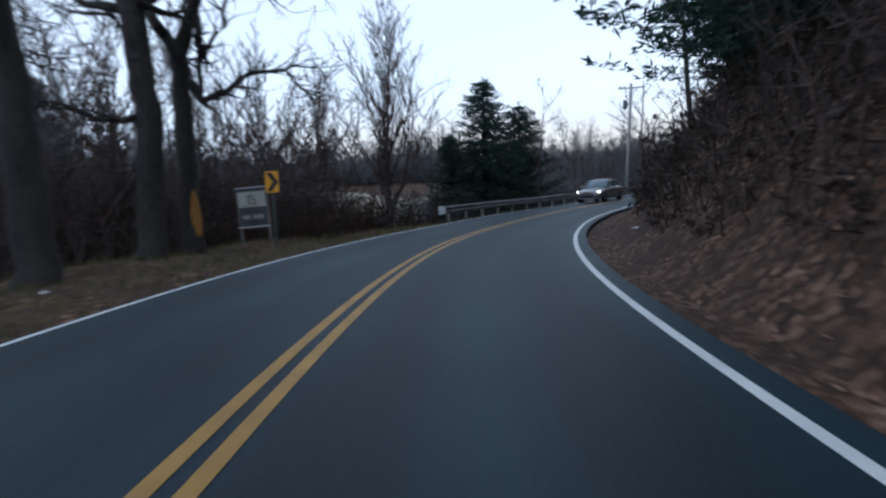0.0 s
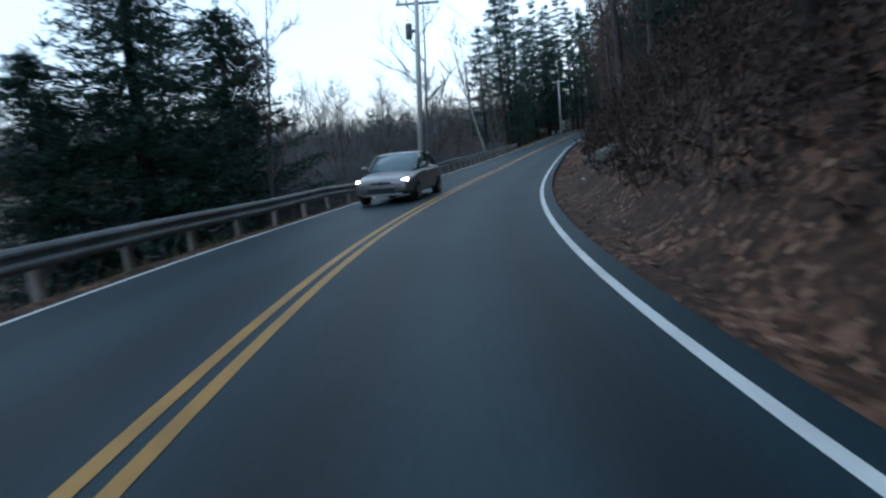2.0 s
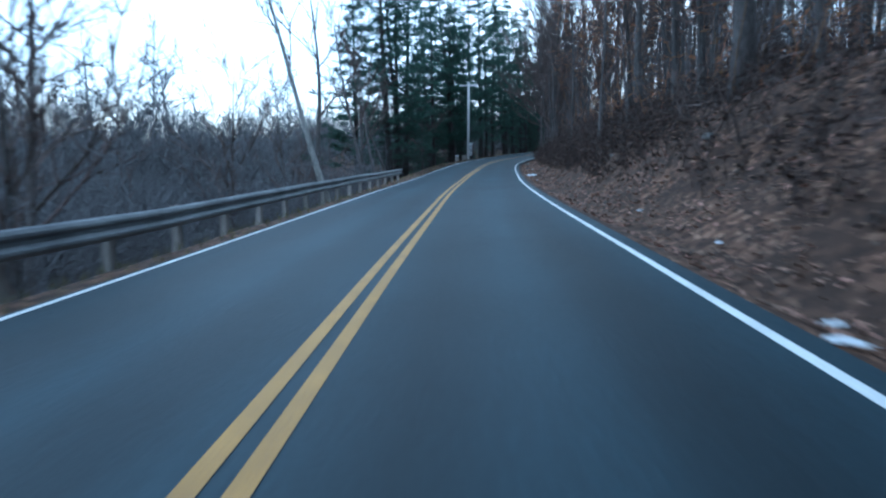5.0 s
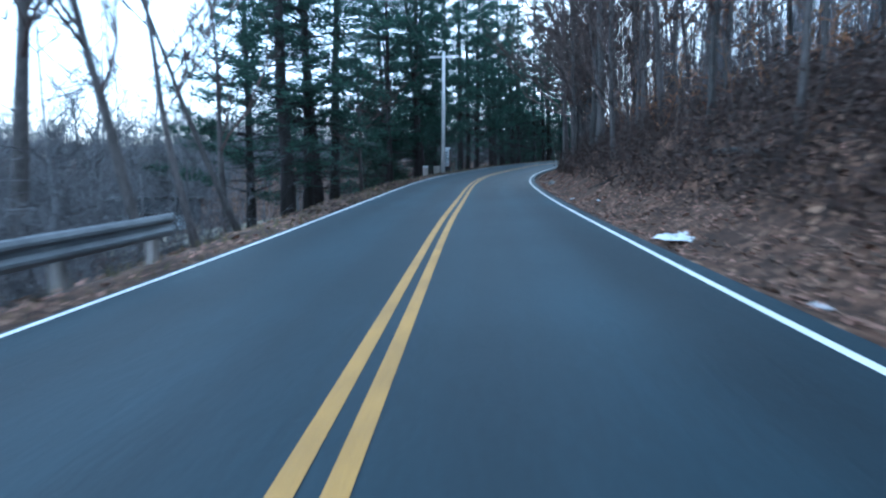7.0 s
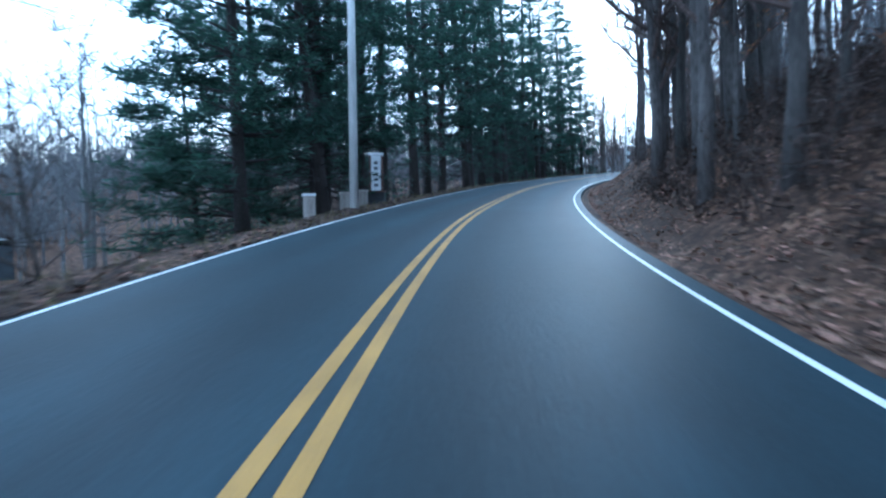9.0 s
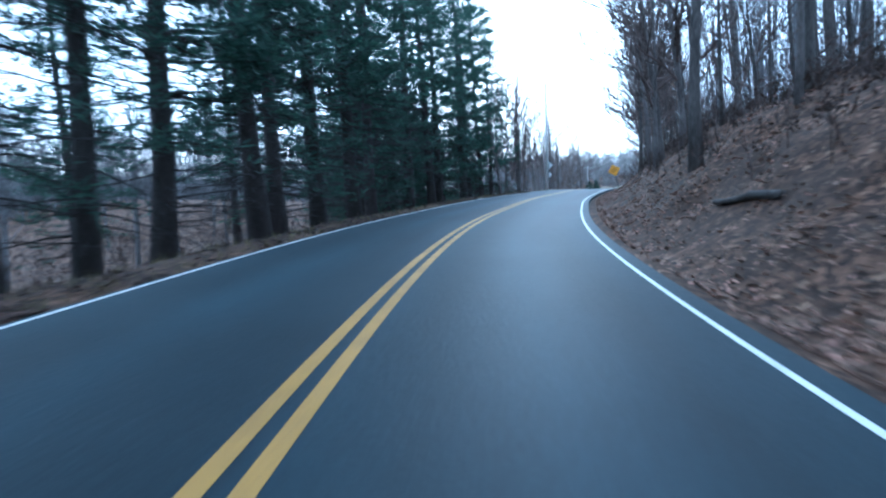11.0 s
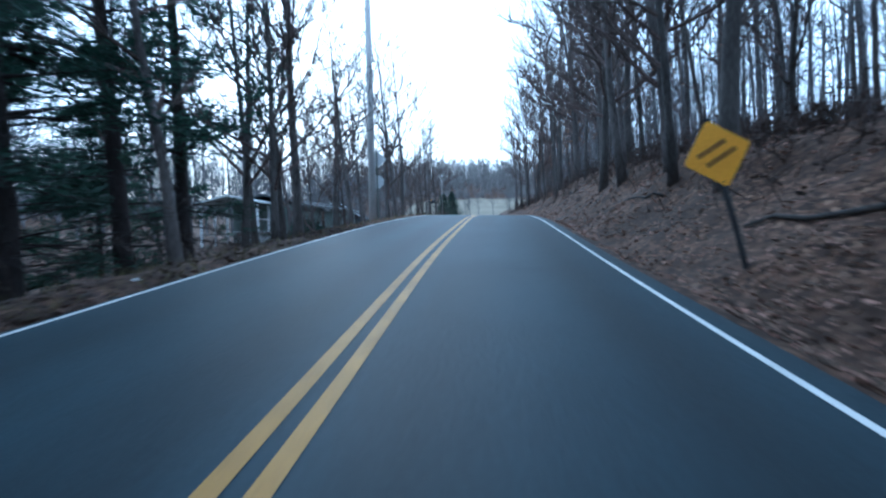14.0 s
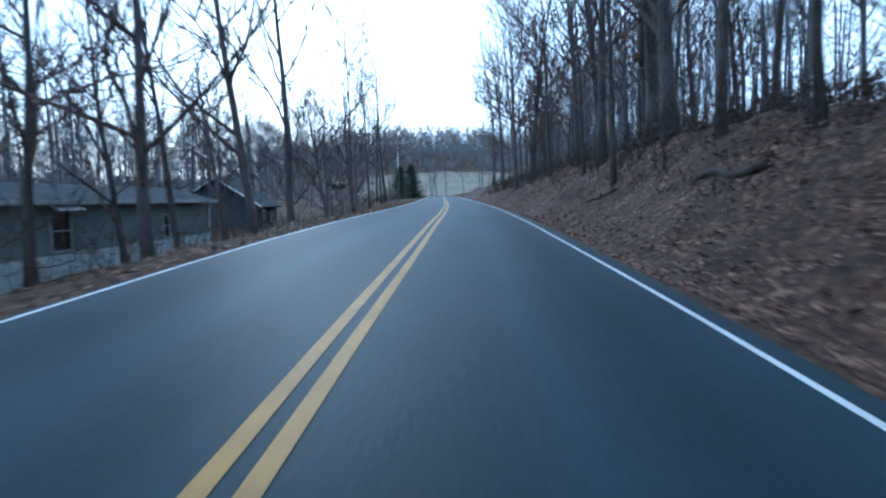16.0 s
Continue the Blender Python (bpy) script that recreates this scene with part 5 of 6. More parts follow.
# ---- utility poles ----


def utility_pole(s, l, height, radius, arm=2.2, can=True, lean=0.0, label="weathered grey wooden utility pole with a crossarm"):
    root = thing("utility_pole", label, "utility pole", place(s, l, 0, 0) @ pose(0, 0, 0, 0, lean, 0), "utility poles")
    part("pole", Build().tube([(0, 0, -0.8), (0, 0, height * 0.5), (0, 0, height)], [radius, radius * 0.86, radius * 0.7], 14), POLE_WOOD, root, smooth=True)
    if arm:
        z = height - 0.35
        part("crossarm", Build().box(-arm / 2, radius * 0.6, z - 0.06, arm / 2, radius * 0.6 + 0.1, z + 0.06), POLE_WOOD, root)
        for x in (-arm / 2 + 0.12, -arm / 4, arm / 2 - 0.12):
            part("insulator", Build().tube([(x, radius * 0.6 + 0.05, z + 0.06), (x, radius * 0.6 + 0.05, z + 0.14), (x, radius * 0.6 + 0.05, z + 0.22)], [0.02, 0.05, 0.035], 8), BLACK, root)
        for sx in (-1, 1):
            part("brace", Build().tube([(0, radius * 0.7, z - 0.6), (sx * 0.55, radius * 0.7, z - 0.05)], [0.018, 0.018], 5), GALV, root)
    if can:
        part("transformer", Build().tube([(-0.42, -0.02, height - 2.05), (-0.42, -0.02, height - 2.0), (-0.42, -0.02, height - 1.35), (-0.42, -0.02, height - 1.3)], [0.12, 0.17, 0.17, 0.1], 12), GALV, root, "grey steel transformer can", smooth=True)
        part("bracket", Build().box(-0.3, -0.05, height - 1.75, -0.08, 0.05, height - 1.6), GALV, root)
    return root


utility_pole(53.6, -3.78, 9.0, 0.15, lean=3.5)
utility_pole(130.3, -4.0, 8.9, 0.14, 2.2, False)
utility_pole(206.4, -4.25, 11.5, 0.17, 0, False, label="tall pale grey wooden utility pole beside the verge")
utility_pole(300.0, -7.0, 9.0, 0.13, 2.0, False, label="distant grey wooden utility pole")


def wire(a, b, sag, label):
    """A cable hung between two points."""
    pts = [Vector(a).lerp(Vector(b), i / 20) - Vector((0, 0, 4 * sag * (i / 20) * (1 - i / 20))) for i in range(21)]
    return solid("utility_wire", Build().tube(pts, [0.012] * 21, 5), BLACK, label, "cable")


def spot_over(s, l, up):
    x, y = flat(s, l)
    return float(x), float(y), float(deck(s, 0)) + up


for off in (-1.0, 0.95):
    wire(spot_over(53.8, -3.2 + off, 8.7), spot_over(130.3, -4.0 + off, 8.5), 0.9, "thin black overhead wire between the utility poles")


def rounded(w, h, r, n=4):
    """Outline of a plate with rounded corners, about its centre."""
    pts = []
    for cx, cz, a0 in ((w / 2 - r, h / 2 - r, 0), (-w / 2 + r, h / 2 - r, 90), (-w / 2 + r, -h / 2 + r, 180), (w / 2 - r, -h / 2 + r, 270)):
        for i in range(n + 1):
            a = radians(a0 + 90 * i / n)
            pts.append((cx + r * math.cos(a), cz + r * math.sin(a)))
    return pts


def bar(name, x0, z0, x1, z1, mat, root, y=-0.008, m=None):
    b = Build().box(x0, y, z0, x1, y + 0.004, z1, m)
    return part(name, b, mat, root)


def chevron_sign(s, l):
    """Faces the camera's way: local -y is towards the traffic."""
    root = thing("chevron_sign", "yellow curve sign with a black chevron on a steel post", "road sign", place(s, l, 0, 8))
    part("post", Build().box(-0.03, 0.0, -0.4, 0.03, 0.03, 2.25), STEEL_POST, root)
    part("plate", Build().plate(rounded(0.375, 0.58, 0.03), 0.004, pose(0, -0.006, 1.85)), SIGN_YELLOW, root)
    w, t = 0.115, 0.15
    out = [(-w - 0.03, 0.25), (-w + t - 0.03, 0.25), (w + 0.06, 0.0), (-w + t - 0.03, -0.25), (-w - 0.03, -0.25), (w - t + 0.06, 0.0)]
    b = Build()
    m = pose(0, -0.011, 1.85)
    for quad in ((0, 1, 2, 5), (5, 2, 3, 4)):
        b.plate([out[i] for i in quad], 0.003, m)
    part("chevron", b, SIGN_BLACK, root, "black arrow print")
    return root


chevron_sign(15.6, -5.11)


def estate_board(s, l):
    root = thing("estate_board", "cream and dark notice board in a white frame on two posts", "sign board", place(s, l, 0, 14) @ pose(0, 0, 0, 0, -2.5, 0) @ Matrix.Diagonal((0.76, 1, 0.96, 1)))
    for x in (-0.55, 0.55):
        part("post", Build().box(x - 0.045, 0.0, -0.4, x + 0.045, 0.09, 1.68), POST_WOOD, root, "white painted wooden post")
    part("upper_panel", Build().box(-0.52, -0.02, 1.08, 0.52, 0.0, 1.55), SIGN_WHITE, root, "cream printed panel")
    part("lower_panel", Build().box(-0.52, -0.02, 0.50, 0.52, 0.0, 1.05), SIGN_GREY, root, "dark panel with pale print")
    part("top_panel", Build().box(-0.52, -0.02, 1.57, 0.52, 0.0, 1.66), SIGN_GREY, root, "dark header strip")
    for z0, z1 in ((1.66, 1.69), (0.47, 0.50)):
        part("rail", Build().box(-0.6, -0.03, z0, 0.6, 0.02, z1), TRIM, root)
    # plain print
    for x0, z0, x1, z1 in ((-0.13, 1.18, -0.09, 1.38), (-0.09, 1.18, 0.18, 1.215), (0.0, 1.25, 0.04, 1.38), (0.10, 1.25, 0.14, 1.40), (-0.2, 1.38, -0.02, 1.415), (-0.12, 1.43, 0.1, 1.46), (-0.34, 1.115, 0.34, 1.13)):
        bar("print", x0, z0, x1, z1, SIGN_BLACK, root, -0.026)
    for k in range(8):
        if k != 3:
            bar("print", -0.40 + k * 0.105, 0.73, -0.345 + k * 0.105, 0.85, SIGN_WHITE, root, -0.026)
    for z in (0.6, 0.93):
        bar("print", -0.36, z, 0.36, z + 0.03, ROOFING, root, -0.026)
    return root


estate_board(16.4, -6.24)


def diamond_sign(s, l):
    root = thing("warning_sign", "yellow diamond warning sign on a leaning dark post", "road sign", place(s, l, 0, 4) @ pose(0, 0, 0, 0, -14, 0))
    part("post", Build().tube([(0, 0.03, -0.4), (0.015, 0.03, 0.5), (-0.01, 0.03, 1.1), (0, 0.03, 1.9)], [0.042, 0.038, 0.04, 0.035], 7), SIGN_BASE, root, "crooked dark post")
    m = pose(0, -0.006, 1.45, 0, 45 - 4, 0)
    part("plate", Build().plate(rounded(0.62, 0.62, 0.05), 0.004, m), SIGN_YELLOW, root)
    for k, (x, z, w) in enumerate(((-0.03, 0.09, 0.40), (0.02, -0.06, 0.42))):
        b = Build().box(x - w / 2, -0.005, z - 0.032, x + w / 2, -0.001, z + 0.032, pose(0, -0.006, 1.45, 0, -18, 0))
        part("print", b, FADED, root, "faded dark print")
    return root


diamond_sign(187.6, 4.25)


def back_sign(s, l):
    """Two bare plates on a post, seen from behind: the printed sides look the other way."""
    root = thing("road_sign_pair", "two bare metal sign backs on a dark steel post", "road sign", place(s, l, 0, 6))
    part("post", Build().box(-0.03, -0.03, -0.4, 0.03, 0.0, 3.32), STEEL_POST, root)
    part("upper_plate", Build().plate(rounded(0.61, 0.61, 0.05), 0.004, pose(0, 0.004, 2.83, 0, 45, 0)), ALU, root, "bare aluminium diamond plate")
    part("lower_plate", Build().plate([(0.32 * math.cos(radians(22.5 + 45 * i)), 0.32 * math.sin(radians(22.5 + 45 * i))) for i in range(8)], 0.004, pose(0.0, 0.004, 1.80)), ALU, root, "bare aluminium eight-sided plate")
    return root


back_sign(207.6, -4.25)


def mailbox(s, l):
    root = thing("mailbox", "black roadside mailbox on a wooden post with an arm", "mailbox", place(s, l, 0, 0))
    part("post", Build().box(-0.05, -0.05, -0.4, 0.05, 0.05, 1.25), POST_WOOD, root)
    part("arm", Build().box(-0.05, -0.04, 1.1, 0.6, 0.04, 1.2), POST_WOOD, root)
    b = Build()
    prof = [(-0.09, 0.0), (0.09, 0.0)] + [(0.09 * math.cos(a), 0.14 + 0.09 * math.sin(a)) for a in [math.pi * i / 8 for i in range(9)]]
    n = len(prof)
    for x in (0.12, 0.68):
        b.v += [(x, y, 1.2 + z) for y, z in prof]
    b.f += [tuple(range(n)), tuple(range(2 * n - 1, n - 1, -1))] + [(i, i + n, (i + 1) % n + n, (i + 1) % n) for i in range(n)]
    part("box", b, BLACK, root)
    part("flag", Build().box(0.35, -0.105, 1.3, 0.38, -0.095, 1.5), SIGN_YELLOW, root)
    return root


mailbox(229.8, -4.4)

# ---- the oncoming car, standing in its lane ----


def loft(rings):
    b = Build()
    n = len(rings[0])
    for r in rings:
        b.v += [tuple(p) for p in r]
    for i in range(len(rings) - 1):
        for j in range(n):
            k = (j + 1) % n
            b.f.append((i * n + j, i * n + k, (i + 1) * n + k, (i + 1) * n + j))
    b.f += [tuple(range(n))[::-1], tuple((len(rings) - 1) * n + j for j in range(n))]
    return b


def hull(y, w, z0, z1, crown=0.04):
    """A cross section of the car's body, rounded at the shoulder."""
    return [Vector((x, y, z)) for x, z in ((-w * 0.9, z0), (w * 0.9, z0), (w, z0 + 0.15), (w, z1 - 0.16), (w * 0.95, z1 - 0.05), (w * 0.78, z1), (0, z1 + crown), (-w * 0.78, z1), (-w * 0.95, z1 - 0.05), (-w, z1 - 0.16), (-w, z0 + 0.15))]


def car(s, l):
    """y runs from the nose (0) to the tail; the nose looks back along the road."""
    x, y = flat(s, l)
    root = thing("car", "grey compact sedan with lit headlights on the asphalt road", "car", pose(float(x), float(y), float(deck(s, l)) - 0.0, 0, 0, float(glide(BEARING, s)) - 3))
    body = loft([hull(0.0, 0.66, 0.34, 0.62), hull(0.06, 0.76, 0.27, 0.70), hull(0.3, 0.84, 0.22, 0.76), hull(0.75, 0.855, 0.2, 0.83), hull(1.25, 0.86, 0.2, 0.93), hull(2.2, 0.865, 0.2, 0.95), hull(3.3, 0.86, 0.2, 0.97), hull(3.85, 0.84, 0.22, 0.98), hull(4.2, 0.78, 0.28, 0.93), hull(4.3, 0.70, 0.36, 0.85)])
    bo = part("body", body, CAR_PAINT, root, smooth=True)
    bo.modifiers.new("round", "SUBSURF").levels = 2
    bo.modifiers["round"].render_levels = 2

    def cabin(y, w0, w1, z0, z1):
        return [Vector((a, y, z)) for a, z in ((-w0, z0), (w0, z0), (w1 + 0.03, z1 - 0.12), (w1 - 0.05, z1 - 0.01), (0, z1 + 0.02), (-w1 + 0.05, z1 - 0.01), (-w1 - 0.03, z1 - 0.12))]
    glass = loft([cabin(1.15, 0.70, 0.69, 0.90, 0.925), cabin(1.55, 0.74, 0.66, 0.92, 1.22), cabin(1.85, 0.76, 0.62, 0.93, 1.40), cabin(2.6, 0.77, 0.62, 0.94, 1.44), cabin(3.1, 0.76, 0.61, 0.95, 1.40), cabin(3.5, 0.72, 0.62, 0.95, 1.20), cabin(3.85, 0.68, 0.66, 0.95, 0.98)])
    part("glasshouse", glass, SHIELD, root, "windows with a blue-grey reflection put into their colour", smooth=True)
    roof = Build()
    rows = [(1.80, 0.62, 1.395), (2.1, 0.64, 1.445), (2.6, 0.645, 1.46), (3.0, 0.635, 1.435), (3.2, 0.62, 1.385)]
    for yy, w, z in rows:
        roof.v += [(x * w, yy, z - 0.035 * abs(x) ** 3) for x in (-1, -0.7, 0, 0.7, 1)]
    for i in range(len(rows) - 1):
        for j in range(4):
            roof.f.append((i * 5 + j, i * 5 + j + 1, (i + 1) * 5 + j + 1, (i + 1) * 5 + j))
    ro = part("roof", roof, CAR_PAINT, root, smooth=True)
    ro.modifiers.new("thickness", "SOLIDIFY").thickness = 0.03
    for sx in (-1, 1):
        part("front_pillar", Build().tube([(sx * 0.72, 1.15, 0.93), (sx * 0.70, 1.5, 1.19), (sx * 0.64, 1.83, 1.39)], [0.035, 0.03, 0.03], 6), CAR_PAINT, root)
        part("rear_pillar", Build().tube([(sx * 0.63, 3.15, 1.38), (sx * 0.66, 3.5, 1.19), (sx * 0.70, 3.85, 0.97)], [0.05, 0.06, 0.06], 6), CAR_PAINT, root)
        part("door_pillar", Build().tube([(sx * 0.79, 2.45, 0.93), (sx * 0.66, 2.5, 1.42)], [0.03, 0.03], 6), BLACK, root)
        part("window_trim", Build().tube([(sx * 0.80, 1.35, 0.945), (sx * 0.81, 2.5, 0.965), (sx * 0.79, 3.5, 0.985)], [0.012, 0.012, 0.012], 5), CHROME, root)
        part("mirror", Build().tube([(sx * 0.83, 1.42, 1.0), (sx * 0.9, 1.4, 1.02), (sx * 1.0, 1.42, 1.02)], [0.05, 0.085, 0.07], 8), CAR_PAINT, root, smooth=True)
        part("headlight", Build().plate([(-0.10, -0.06), (0.06, -0.075), (0.15, 0.0), (0.16, 0.085), (0.0, 0.06)] if sx > 0 else [(-0.16, 0.085), (-0.15, 0.0), (-0.06, -0.075), (0.10, -0.06), (0.0, 0.06)], 0.05, pose(sx * 0.64, 0.075, 0.63, 0, 0, sx * 36)), HEADLIGHT, root, "lit warm headlight")
        part("door_handle", Build().box(sx * 0.862, 2.15, 0.80, sx * 0.885, 2.32, 0.83), CAR_PAINT, root)
        for yy in (0.82, 3.42):
            w = part("wheel", Build().tube([(sx * 0.66, yy, 0.31), (sx * 0.68, yy, 0.31), (sx * 0.86, yy, 0.31), (sx * 0.875, yy, 0.31)], [0.27, 0.31, 0.31, 0.28], 22), RUBBER, root, "black tyre", smooth=False)
            part("rim", Build().tube([(sx * 0.87, yy, 0.31), (sx * 0.885, yy, 0.31)], [0.20, 0.17], 16), CHROME, w, "silver wheel rim")
            for k in range(5):
                a = 2 * math.pi * k / 5
                part("rim_gap", Build().box(-0.004, 0.07, -0.035, 0.004, 0.15, 0.035, pose(sx * 0.887, yy, 0.31, math.degrees(a), 0, 0)), BLACK, w)
    part("grille", Build().box(-0.30, -0.008, 0.585, 0.30, 0.05, 0.635), BLACK, root, "black upper grille")
    part("badge", Build().tube([(0, -0.016, 0.62), (0, -0.006, 0.62)], [0.055, 0.06], 14), CHROME, root)
    part("bumper_intake", Build().box(-0.40, -0.004, 0.32, 0.40, 0.08, 0.465), BLACK, root, "black lower air intake")
    part("bumper_lip", Build().tube([(-0.6, 0.07, 0.29), (-0.4, 0.0, 0.285), (0.4, 0.0, 0.285), (0.6, 0.07, 0.29)], [0.025] * 4, 6), CAR_PAINT, root)
    part("bumper_strip", Build().tube([(-0.62, 0.06, 0.5), (-0.3, -0.004, 0.505), (0.3, -0.004, 0.505), (0.62, 0.06, 0.5)], [0.018] * 4, 6), CAR_PAINT, root)
    return root


car(39.4, -1.5)

# ---- the houses below the road ----


def window(root, x, z, w, h, awning=False, y=-0.01):
    """A sash window on the wall's face at y = 0."""
    win = part("window", Build().box(x - w / 2, y - 0.015, z, x + w / 2, y + 0.02, z + h), PANE, root, "dark window")
    for x0, x1, z0, z1 in ((x - w / 2 - 0.06, x - w / 2, z - 0.06, z + h + 0.06), (x + w / 2, x + w / 2 + 0.06, z - 0.06, z + h + 0.06)):
        part("frame_side", Build().box(x0, y - 0.05, z0, x1, y + 0.02, z1), DULL_TRIM, win)
    part("frame_head", Build().box(x - w / 2, y - 0.05, z + h, x + w / 2, y + 0.02, z + h + 0.06), DULL_TRIM, win)
    part("sill", Build().box(x - w / 2 - 0.08, y - 0.09, z - 0.07, x + w / 2 + 0.08, y + 0.02, z - 0.002), DULL_TRIM, win)
    part("meeting_rail", Build().box(x - w / 2, y - 0.035, z + h * 0.5 - 0.02, x + w / 2, y + 0.02, z + h * 0.5 + 0.02), DULL_TRIM, win)
    if awning:
        part("awning", Build().poly([(x - w * 0.75, y, z + h + 0.28), (x + w * 0.75, y, z + h + 0.28), (x + w * 0.75, y - 0.42, z + h + 0.02), (x - w * 0.75, y - 0.42, z + h + 0.02)]), TRIM, win, "white metal awning").modifiers.new("thickness", "SOLIDIFY").thickness = 0.02
    return win


def mobile_home(s, l, turn, length=22.0, depth=4.2):
    """x runs along the front wall, away from the camera's start; the front wall faces -y."""
    root = thing("mobile_home", "long grey-green mobile home with pale skirting below the road", "house", place(s, l, -0.15, turn + 90))
    wall = Build().box(0, 0, 0.62, length, 0.12, 2.55).box(0, depth - 0.12, 0.62, length, depth, 2.55).box(0, 0.12, 0.62, 0.12, depth - 0.12, 2.55).box(length - 0.12, 0.12, 0.62, length, depth - 0.12, 2.55)
    part("wall", wall, SIDING, root)
    for k in range(15):
        part("siding_board", Build().box(0.0, -0.02, 0.64 + k * 0.127, length, -0.002, 0.64 + k * 0.127 + 0.108), SIDING, root)
    part("skirting", Build().box(-0.02, -0.06, -0.5, length + 0.02, depth + 0.02, 0.92), SKIRT, root, "pale skirting panels")
    b = Build()
    for x in (-0.35, length + 0.35):
        b.v += [(x, -0.4, 2.52), (x, depth / 2, 3.12), (x, depth + 0.4, 2.52), (x, depth + 0.4, 2.60), (x, depth / 2, 3.22), (x, -0.4, 2.60)]
    b.f += [(0, 1, 2, 3, 4, 5), (11, 10, 9, 8, 7, 6)] + [(i, i + 6, (i + 1) % 6 + 6, (i + 1) % 6) for i in range(6)]
    part("roof", b, ROOFING, root)
    part("fascia", Build().box(-0.36, -0.43, 2.46, length + 0.36, -0.405, 2.60), DULL_TRIM, root, "dull grey eaves board")
    for x, w, h, aw in ((6.4, 0.95, 1.2, True), (13.6, 0.5, 0.9, False)):
        window(root, x, 1.05, w, h, aw, -0.02)
    part("meter_box", Build().box(11.6, -0.14, 1.1, 12.0, -0.022, 1.9), BLACK, root, "dark utility box")
    part("corner_trim", Build().box(length - 0.05, -0.05, 0.6, length + 0.03, 0.0, 2.5), TRIM, root)
    return root


mobile_home(217.8, -11.4, 2, length=18.5)


def small_house(s, l, turn):
    root = thing("small_house", "small grey gabled house with white-framed window", "house", place(s, l, -0.7, turn + 90))
    w, d, h = 7.0, 6.0, 2.6
    b = Build().box(0, 0, -0.4, w, 0.15, h).box(0, d - 0.15, -0.4, w, d, h).box(0, 0.15, -0.4, 0.15, d - 0.15, h).box(w - 0.15, 0.15, -0.4, w, d - 0.15, h)
    b.poly([(0.01, 0, h), (0.01, d, h), (0.01, d / 2, h + 1.9)]).poly([(w - 0.01, 0, h), (w - 0.01, d / 2, h + 1.9), (w - 0.01, d, h)])
    part("wall", b, ROOFING, root)
    for sy in (0, 1):
        y0, y1 = (-0.4, d / 2) if sy == 0 else (d + 0.4, d / 2)
        z0, z1 = h - 0.25, h + 1.95
        r = Build().poly([(-0.3, y0, z0), (w + 0.3, y0, z0), (w + 0.3, y1, z1), (-0.3, y1, z1)])
        part("roof_slope", r, ROOFING, root).modifiers.new("thickness", "SOLIDIFY").thickness = 0.12
    part("barge_board", Build().tube([(-0.32, -0.42, h - 0.28), (-0.32, d / 2, h + 1.95), (-0.32, d + 0.42, h - 0.28)], [0.06] * 3, 4), TRIM, root)
    window(root, 2.0, 0.9, 0.9, 1.1)
    window(root, 5.0, 0.9, 0.9, 1.1)
    return root


small_house(251.5, -14.2, 4)


def porch(s, l, turn):
    root = thing("porch", "open pale-roofed porch with white posts and lattice base", "porch", place(s, l, -0.1, turn + 90))
    part("deck", Build().box(0, 0, 0.75, 4.2, 3.4, 0.87), POST_WOOD, root)
    for x in (0.06, 2.1, 4.14):
        for y in (0.06, 3.34):
            part("post", Build().box(x - 0.06, y - 0.06, 0.75 if y < 1 else 0.0, x + 0.06, y + 0.06, 2.5), TRIM, root)
    for k in range(12):
        part("base_board", Build().box(k * 0.35 + 0.01, -0.03, -0.4, k * 0.35 + 0.34, 0.0, 0.74), SKIRT, root)
    b = Build()
    for x in (-0.3, 4.5):
        b.v += [(x, -0.4, 2.5), (x, 1.7, 2.95), (x, 3.8, 2.5), (x, 3.8, 2.58), (x, 1.7, 3.05), (x, -0.4, 2.58)]
    b.f += [(0, 1, 2, 3, 4, 5), (11, 10, 9, 8, 7, 6)] + [(i, i + 6, (i + 1) % 6 + 6, (i + 1) % 6) for i in range(6)]
    part("roof", b, SKIRT, root, "pale sheet roof")
    part("handrail", Build().box(0.1, 0.02, 1.6, 4.1, 0.08, 1.68), TRIM, root)
    return root


porch(213.8, -12.4, 4)
b = Build()
rng = random.Random(3)
for i in range(420):
    w, r = rng.uniform(0, 6.28), 0.75 * rng.random() ** 0.5
    tuft(b, (math.cos(w) * r, math.sin(w) * r, 0.25 + rng.random() * 1.1 * (1.1 - r)), rng, 0.2, 7)
ob = thing("evergreen_shrub", "dark green shrub in front of the porch", "shrub", place(210.6, -8.6) @ Matrix.Scale(1.25, 4))
p = part("foliage", b, CEDAR, ob)
p["kind"] = "stuff"
part("stem", Build().tube([(0, 0, -0.2), (0.03, 0, 0.6)], [0.05, 0.03], 6), BARK, ob)

